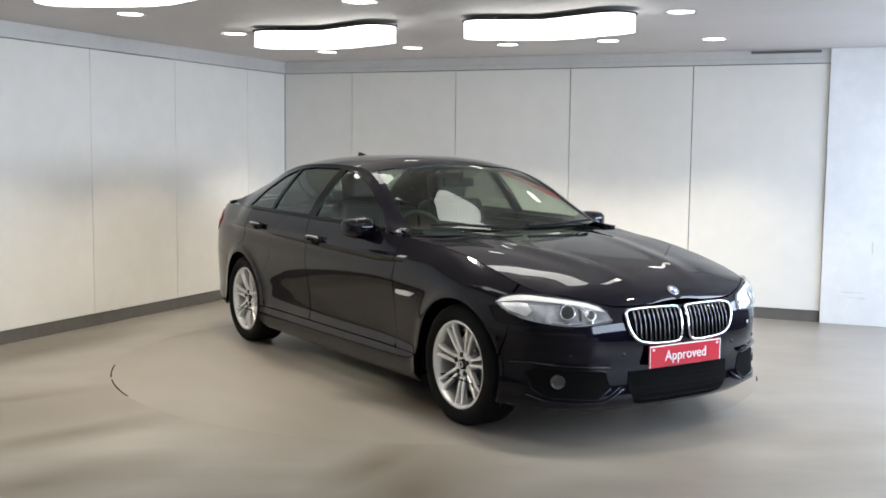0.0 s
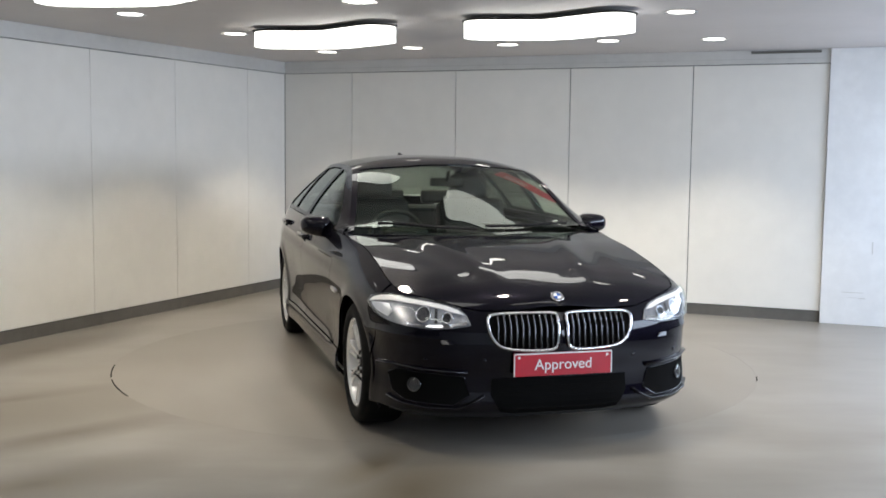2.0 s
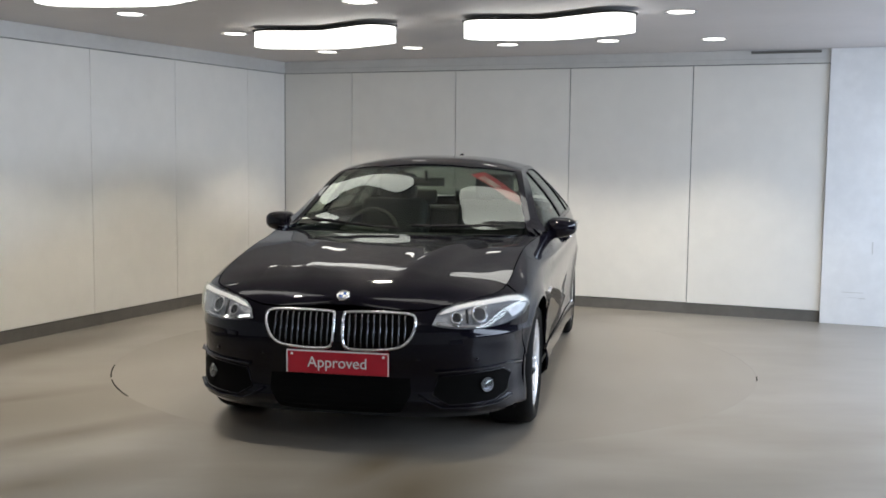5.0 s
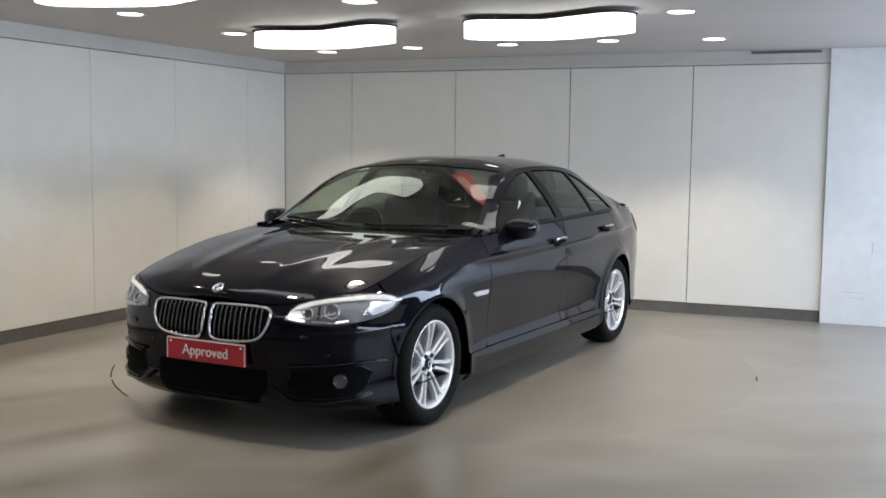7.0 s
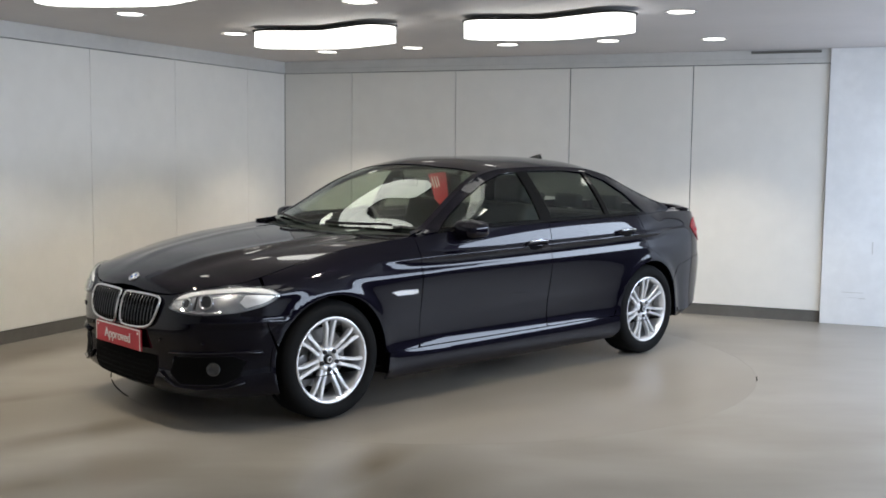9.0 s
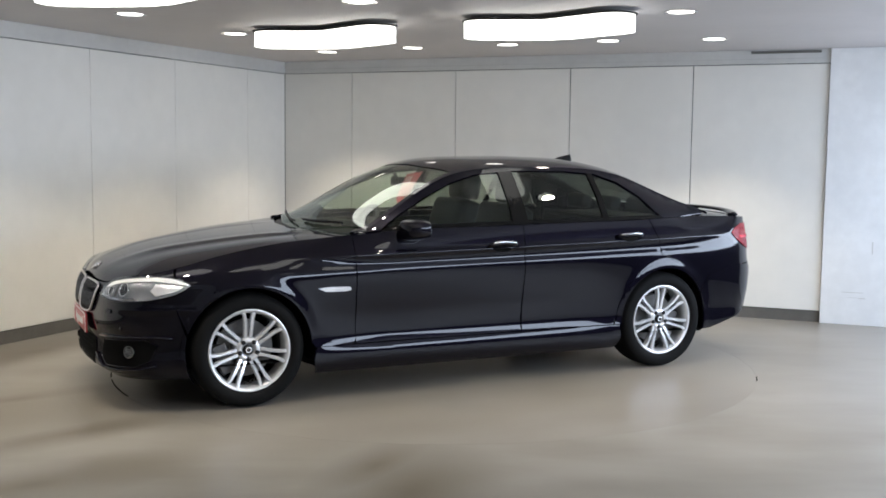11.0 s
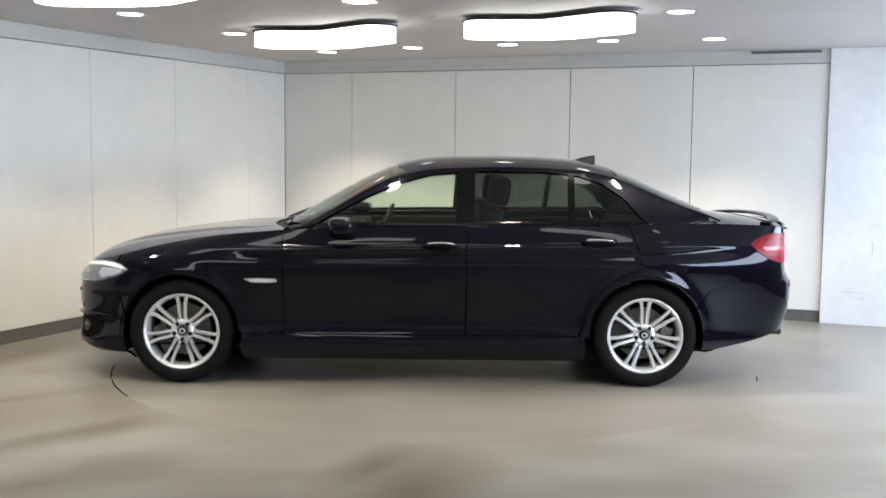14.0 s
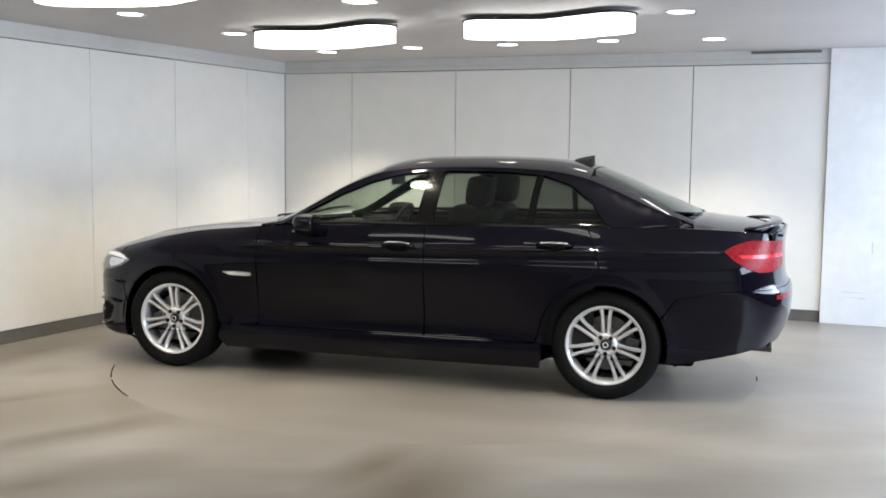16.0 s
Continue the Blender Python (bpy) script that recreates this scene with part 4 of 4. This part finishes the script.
def build_bumper_details():
    mid = [(-0.36, 0.382), (0.36, 0.382), (0.365, 0.30), (0.315, 0.215), (0.25, 0.205), (-0.25, 0.205), (-0.315, 0.215), (-0.365, 0.30)]
    intake = panel("intake", [(math.copysign(s_of_y(abs(y)), y), z) for y, z in mid], wrap_front, LINER, BUMPER, step=0.04, lift=0.004, lip=0.0, label="black lower air intake")
    for z in (0.235, 0.262, 0.289, 0.316, 0.343):
        line = [wrap_front(math.copysign(s_of_y(abs(y)), y), z) + np.array((0.007, 0, 0)) for y in np.linspace(-0.31, 0.31, 15)]
        part("intake_slat", tube_bm(line, 0.0035, 5), LINER, intake)
    side_in = [(0.47, 0.30), (0.50, 0.395), (0.62, 0.405), (0.80, 0.418), (0.835, 0.385), (0.815, 0.30), (0.76, 0.262), (0.55, 0.25)]
    for sd in (1, -1):
        hole = panel("side_intake", [(s_of_y(y), z) for y, z in side_in], belt, LINER, BUMPER, step=0.035, lift=0.003, lip=0.0, mirror=sd, label="black side intake with a fog light")
        rimline = dense([(s_of_y(y), z) for y, z in side_in], 0.03)
        part("intake_edge", tube_bm(flip([on_belt(s, z, 0.001) for s, z in rimline], sd), 0.005, 6, closed=True), PAINT, hole, "", True)
        blade = [on_belt(s_of_y(y), z, 0.004) for y, z in [(0.48, 0.415), (0.6, 0.422), (0.72, 0.430), (0.83, 0.437), (0.865, 0.43)]]
        part("blade", tube_bm(flip(blade, sd), 0.009, 10, flat=2.2), PAINT, BUMPER, "", True)
        low = [on_belt(s_of_y(y), z, 0.006) for y, z in [(0.40, 0.30), (0.46, 0.262), (0.52, 0.238), (0.66, 0.236), (0.78, 0.25), (0.83, 0.275)]]
        part("lower_blade", tube_bm(flip(low, sd), 0.008, 10, flat=1.8), PAINT, BUMPER, "", True)
        s0 = s_of_y(0.728)
        at = Vector(on_belt(s0, 0.345, 0.0))
        nor = Vector(out_normal(s0, 0.345))
        at.y, nor.y = at.y * sd, nor.y * sd
        m = Matrix.Translation(at) @ nor.to_track_quat("Z", "Y").to_matrix().to_4x4()
        fog = part("fog_light", lathe_bm([(0.0, 0.006), (0.022, 0.008), (0.030, 0.010), (0.034, 0.014), (0.038, 0.010), (0.038, 0.0)], 28, m=m), SHADOWCHROME, BUMPER, "round silver fog light", True)
        part("fog_lens", lathe_bm([(0.0, 0.018), (0.020, 0.016), (0.031, 0.011)], 24, m=m), LENS, fog, "", True)
        wash = [(s_of_y(0.55), 0.575), (s_of_y(0.61), 0.578), (s_of_y(0.61), 0.558), (s_of_y(0.55), 0.556)]
        panel("washer_cover", wash, belt, PAINT, BUMPER, step=0.02, lift=0.006, lip=0.006, tilt=0.35, mirror=sd)
        for y in (0.40, 0.68):
            at2 = Vector(on_belt(s_of_y(y), 0.475, 0.001))
            n2 = Vector(out_normal(s_of_y(y), 0.475))
            at2.y, n2.y = at2.y * sd, n2.y * sd
            part("parking_sensor", lathe_bm([(0.0, 0.003), (0.009, 0.0025), (0.011, 0.0)], 16, m=Matrix.Translation(at2) @ n2.to_track_quat("Z", "Y").to_matrix().to_4x4()), PAINT, BUMPER, "", True)
        refl = [(sr_of_y(0.66), 0.635), (sr_of_y(0.45), 0.64), (sr_of_y(0.45), 0.66), (sr_of_y(0.66), 0.66)]
        panel("rear_reflector", refl, belt, REDLENS, car, step=0.03, lift=0.004, mirror=sd, label="red reflector strip in the rear bumper")


def build_sign():
    """The red sign in the place of the plate."""
    x = belt(0.0, 0.50)[0] + 0.004
    sign = part("sign_plate", box_bm(x, x + 0.012, -0.262, 0.262, 0.396, 0.512, 0.003), RED, car, "red rectangular sign that reads Approved")
    part("sign_edge", box_bm(x + 0.012, x + 0.0145, -0.260, 0.260, 0.505, 0.5115), WHITE, sign, "white upper edge")
    for y in (-0.235, 0.235):
        part("screw_cap", lathe_bm([(0.0, 0.004), (0.006, 0.0035), (0.007, 0.0)], 12, m=Matrix.Translation((x + 0.012, y, 0.491)) @ Matrix.Rotation(math.pi / 2, 4, "Y")), WHITE, sign)
    for y0, y1 in ((-0.262, -0.257), (0.257, 0.262)):
        part("sign_side", box_bm(x + 0.012, x + 0.014, y0, y1, 0.398, 0.505), WHITE, sign)
    cu = bpy.data.curves.new("lettering", "FONT")
    cu.body, cu.size, cu.extrude, cu.align_x, cu.align_y = "Approved", 0.076, 0.0015, "CENTER", "CENTER"
    text = new("lettering_source", cu)
    bpy.context.view_layer.update()
    me = bpy.data.meshes.new_from_object(text.evaluated_get(bpy.context.evaluated_depsgraph_get()))
    bpy.data.objects.remove(text)
    me.materials.clear()
    me.materials.append(WHITE)
    ob = new("lettering", me)
    ob.parent = sign
    tagged(ob, "white word Approved")
    m = Matrix.Identity(4)
    m.col[0], m.col[1], m.col[2], m.col[3] = (0, 1, 0, 0), (0, 0, 1, 0), (1, 0, 0, 0), (x + 0.0145, 0, 0.451, 1)
    ob.matrix_basis = m


def build_badges():
    p = bonnet(2.205, 0.0)
    n = Vector((0.62, 0, 0.78)).normalized()
    m = Matrix.Translation(Vector(p) + 0.002 * n) @ n.to_track_quat("Z", "Y").to_matrix().to_4x4() @ Matrix.Scale(0.82, 4)
    badge = part("bonnet_badge", lathe_bm([(0.0, 0.004), (0.024, 0.004), (0.030, 0.006), (0.038, 0.007), (0.041, 0.004), (0.041, -0.006)], 36, m=m), CHROME, car, "small round enamel badge", True)
    for k, mat in ((0, BLUE), (1, WHITE), (2, BLUE), (3, WHITE)):
        a = [k * math.pi / 2 + j * math.pi / 16 for j in range(9)]
        part("badge_quarter", prism_bm([(0, 0)] + [(0.024 * math.cos(t), 0.024 * math.sin(t)) for t in a], 0.004, 0.0065, m=m), mat, badge)
    for sd in (1, -1):
        gill = [(s_of_x(1.078), 0.684), (s_of_x(1.0), 0.690), (s_of_x(0.875), 0.686), (s_of_x(0.868), 0.668), (s_of_x(0.9), 0.660), (s_of_x(1.03), 0.662)]
        g = panel("side_indicator", gill, belt, LAMPSILVER, car, step=0.03, lift=0.007, mirror=sd, label="slim bright side indicator on the wing")
        panel("indicator_core", [(s_of_x(1.04), 0.680), (s_of_x(0.91), 0.680), (s_of_x(0.91), 0.671), (s_of_x(1.04), 0.671)], belt, WHITE, g, step=0.03, lift=0.010, lip=0.003, mirror=sd)


def build_tail_lamps():
    sx = s_of_x
    out = [(sx(-2.17), 0.925), (sx(-2.215), 0.955), (sx(-2.27), 0.975), (sx(-2.34), 0.990), (sx(-2.42), 0.990), (sr_of_y(0.42), 0.975), (sr_of_y(0.42), 0.83), (sr_of_y(0.6), 0.805), (sx(-2.38), 0.802), (sx(-2.30), 0.828), (sx(-2.22), 0.875)]
    bar = [(sx(-2.25), 0.905), (sx(-2.40), 0.908), (sr_of_y(0.45), 0.905), (sr_of_y(0.45), 0.888), (sx(-2.40), 0.885), (sx(-2.27), 0.885)]
    for sd in (1, -1):
        lamp = panel("tail_light", out, belt, REDLENS, car, step=0.03, lift=0.006, mirror=sd, label="red wrap-round tail light")
        panel("light_bar", bar, belt, plain("light_bar_red", (0.62, 0.03, 0.05), 0.2, vary=0.05), lamp, step=0.03, lift=0.009, lip=0.003, mirror=sd, label="paler red band")


def build_handles_mirrors():
    for sd, doors, x in ((1, FRONT_DOORS, -0.167), (-1, FRONT_DOORS, -0.167), (1, REAR_DOORS, -1.167), (-1, REAR_DOORS, -1.167)):
        door = doors[0 if sd > 0 else 1]
        zc = crease_z(x) + 0.008 if x > -0.5 else crease_z(x) + 0.030
        cup = [(s_of_x(x + 0.075 * math.cos(2 * math.pi * k / 24)), zc - 0.006 + 0.026 * math.sin(2 * math.pi * k / 24)) for k in range(24)]
        panel("handle_cup", cup, belt, LINER, door, step=0.02, lift=0.002, lip=0.0, mirror=sd)
        bar = []
        for u in np.linspace(-1, 1, 13):
            s = s_of_x(x - 0.105 * u)
            bar.append(on_belt(s, zc + 0.004 - 0.004 * u * u, 0.006 + 0.030 * (1 - abs(u) ** 4)))
        part("door_handle", tube_bm(flip(bar, sd), 0.0125, 10, flat=0.9), PAINT, door, "", True)
        part("handle_strip", tube_bm(flip([b + np.array((0, 0.009, 0.008)) for b in bar[1:-1]], sd), 0.0065, 8), CHROME, door, "bright strip on the handle", True)
    for sd in (1, -1):
        bm = bmesh.new()
        bmesh.ops.create_uvsphere(bm, u_segments=28, v_segments=18, radius=1.0)
        for v in bm.verts:
            q = v.co
            f = (abs(q.x) ** 3 + abs(q.y) ** 3 + abs(q.z) ** 3) ** (1 / 3)
            q /= f
            x, y, z = q.x * 0.09, q.y * 0.098, q.z * 0.066
            x = max(x, -0.055)
            z *= 1.0 - 0.18 * (y / 0.108)
            v.co = (0.455 + x - 0.25 * y * 0.6, sd * (0.952 + y), 1.020 + z + 0.06 * y)
        if sd < 0:
            bmesh.ops.reverse_faces(bm, faces=bm.faces)
        mir = part("wing_mirror", bm, PAINT, car, "glossy black door mirror", True)
        part("mirror_arm", tube_bm(smooth_curve([(0.52, sd * 0.80, 0.985), (0.50, sd * 0.86, 0.985), (0.47, sd * 0.92, 0.99)], 8), 0.022, 8, flat=1.7), GLOSSBLACK, mir, "", True)
        part("mirror_glass", box_bm(0.396, 0.3985, sd * 0.942 - 0.07, sd * 0.942 + 0.07, 0.975, 1.063), CHROME, mir, "mirror glass")
        part("mirror_blinker", tube_bm(smooth_curve([(0.535, sd * 0.897, 1.018), (0.525, sd * 0.967, 1.020), (0.47, sd * 1.032, 1.024)], 10), 0.004, 6), LAMPSILVER, mir, "thin pale strip", True)


def build_roof_details():
    bm = bmesh.new()
    rows = []
    for t in np.linspace(0, 1, 9):
        x = -1.125 - 0.14 * t
        h, w = 0.006 + 0.062 * t ** 0.9, 0.034 * (0.35 + 0.65 * math.sin(math.pi * min(1, 0.15 + 0.6 * t)))
        zb = centre_z(x) - 0.002
        rows.append([bm.verts.new((x, sy * w * k, zb + h * hh)) for sy, k, hh in ((1, 1, 0), (1, 0.8, 0.5), (1, 0.25, 1.0), (-1, 0.25, 1.0), (-1, 0.8, 0.5), (-1, 1, 0))])
    for a, b in zip(rows, rows[1:]):
        for k in range(5):
            bm.faces.new((a[k], b[k], b[k + 1], a[k + 1]))
    bm.faces.new(rows[-1])
    bm.faces.new(rows[0][::-1])
    bmesh.ops.recalc_face_normals(bm, faces=bm.faces)
    part("aerial_fin", bm, BLACK, car, "black shark-fin aerial", True)
    low = lambda x, y: bonnet(x, y) - np.array((0, 0, 0.014))
    cp = [(0.998, 0.0), (0.968, 0.3), (0.878, 0.6), (0.80, 0.755), (0.72, 0.77), (0.80, 0.62), (0.89, 0.3), (0.915, 0.0)]
    panel("scuttle", cp + [(x, -y) for x, y in cp[::-1] if y > 0], low, BLACK, car, step=0.05, lip=0.0, label="black plastic scuttle under the windscreen")
    for y0, y1 in ((0.62, 0.05), (-0.02, -0.62)):
        arm = [Vector(cabin_top(0.90 - 0.10 * (abs(y0 + (y1 - y0) * t) / 0.62) ** 2 - 0.03 * t, y0 + (y1 - y0) * t)) + Vector((0.012, 0, 0.012)) for t in np.linspace(0, 1, 12)]
        w = part("wiper", tube_bm(arm, 0.008, 6), BLACK, car, "black wiper")
        part("wiper_blade", tube_bm([q - Vector((0.006, 0, 0.006)) for q in arm[3:]], 0.005, 5), RUBBER, w)
    # red corner sticker inside the screen, with unreadable print as pale bars
    st = panel("screen_sticker", [(0.155, 0.400), (0.235, 0.315), (0.44, 0.600), (0.47, 0.690), (0.39, 0.675)], cabin_top, RED, car, step=0.04, lift=-0.012, lip=0.0, label="red diagonal sticker in the corner of the windscreen")
    for k in range(3):
        a, b = np.array((0.235 + 0.012 * k, 0.405 - 0.012 * k)), np.array((0.33 + 0.012 * k, 0.535 - 0.012 * k))
        d = np.array((0.004, -0.004))
        panel("print_bar", [tuple(a), tuple(b), tuple(b + d), tuple(a + d)], cabin_top, WHITE, st, step=0.05, lift=-0.009, lip=0.0)


def cushion(name, x0, x1, y0, y1, z0, z1, parent, tilt=0.0, bevel=0.04, label="", material=None):
    c = Vector(((x0 + x1) / 2, (y0 + y1) / 2, z0))
    m = Matrix.Translation(c) @ Matrix.Rotation(tilt, 4, "Y") @ Matrix.Translation(-c)
    return part(name, box_bm(x0, x1, y0, y1, z0, z1, bevel, 3, m=m), material or LEATHER, parent, label, True)


def build_cabin():
    for y in (0.37, -0.37):
        seat = cushion("seat", -0.32, 0.18, y - 0.25, y + 0.25, 0.42, 0.60, car, label="black leather front seat")
        cushion("seat_back", -0.44, -0.24, y - 0.25, y + 0.25, 0.52, 1.16, seat, tilt=-0.28, bevel=0.06)
        cushion("headrest", -0.62, -0.47, y - 0.14, y + 0.14, 1.14, 1.335, seat, tilt=-0.15, bevel=0.05)
        for dy in (-0.05, 0.05):
            part("headrest_post", tube_bm([(-0.545, y + dy, 1.06), (-0.555, y + dy, 1.16)], 0.007, 8), CHROME, seat)
    bench = cushion("rear_bench", -1.30, -0.80, -0.66, 0.66, 0.42, 0.60, car, label="black leather rear bench")
    cushion("bench_back", -1.42, -1.28, -0.66, 0.66, 0.55, 1.06, bench, tilt=-0.35)
    for y in (0.40, 0.0, -0.40):
        cushion("headrest", -1.66, -1.57, y - 0.12, y + 0.12, 1.06, 1.17, bench, tilt=-0.2, bevel=0.03)
    dash = cushion("dashboard", 0.42, 0.86, -0.72, 0.72, 0.62, 0.965, car, bevel=0.07, label="black moulded dashboard")
    cushion("dial_hood", 0.36, 0.52, -0.52, -0.22, 0.93, 1.0, dash, bevel=0.03)
    ring = []
    for k in range(28):
        a = 2 * math.pi * k / 28
        ring.append((0.27 + 0.08 * math.sin(a) * -1, -0.37 + 0.185 * math.cos(a), 0.93 + 0.165 * math.sin(a)))
    wheel = part("steering_wheel", tube_bm(ring, 0.016, 8, closed=True), LEATHER, car, "black leather steering wheel", True)
    cushion("wheel_boss", 0.26, 0.33, -0.44, -0.30, 0.87, 0.97, wheel, bevel=0.025)
    for y in (-0.50, -0.24):
        part("wheel_spoke", tube_bm([(0.28, -0.37, 0.92), (0.28, y, 0.93)], 0.014, 6), LEATHER, wheel)
    for sd in (1, -1):
        part("door_card", box_bm(-1.40, 0.72, sd * 0.80 - 0.02, sd * 0.80 + 0.02, 0.30, 0.99, 0.015), LEATHER, car)
        part("roof_lining_edge", tube_bm(flip([cabin_top(x, edge_y(x) - 0.05) - np.array((0, 0, 0.02)) for x in np.linspace(0.1, -1.4, 16)], sd), 0.02, 6), LEATHER, car)
    part("rear_shelf", box_bm(-1.95, -1.42, -0.62, 0.62, 1.0, 1.03, 0.01), LEATHER, car)
    mirror = part("inner_mirror", box_bm(0.14, 0.17, -0.12, 0.12, 1.26, 1.32, 0.012), BLACK, car, "rear-view mirror", True)
    part("mirror_stalk", tube_bm([(0.17, 0, 1.30), (0.20, 0, 1.37)], 0.012, 6), BLACK, mirror)


build_grille()
build_headlamps()
build_bumper_details()
build_sign()
build_badges()
build_tail_lamps()
build_handles_mirrors()
build_roof_details()
build_cabin()


# ---- the turntable and what moves ----
def build_turntable():
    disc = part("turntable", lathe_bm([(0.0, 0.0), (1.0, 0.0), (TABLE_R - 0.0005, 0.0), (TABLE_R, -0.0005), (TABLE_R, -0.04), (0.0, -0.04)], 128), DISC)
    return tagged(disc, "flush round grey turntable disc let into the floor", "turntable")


turntable = build_turntable()


def heading(t):
    """Degrees by which the car points from world x, turning clockwise at a steady pace."""
    return -57.05 - 8.7182 * t - 0.029702 * t * t + 0.0017683 * t ** 3


def motions():
    times = [0.5 * i for i in range(33)]
    offset = Vector((0.1376, -0.0092, 0))
    rows, disc = [], []
    for t in times:
        turn = pose(0, 0, 0, 0, 0, heading(t))
        rows.append((t, Matrix.Translation(turn @ offset) @ turn))
        disc.append((t, turn))
    walk(car, rows)
    walk(turntable, disc)


motions()
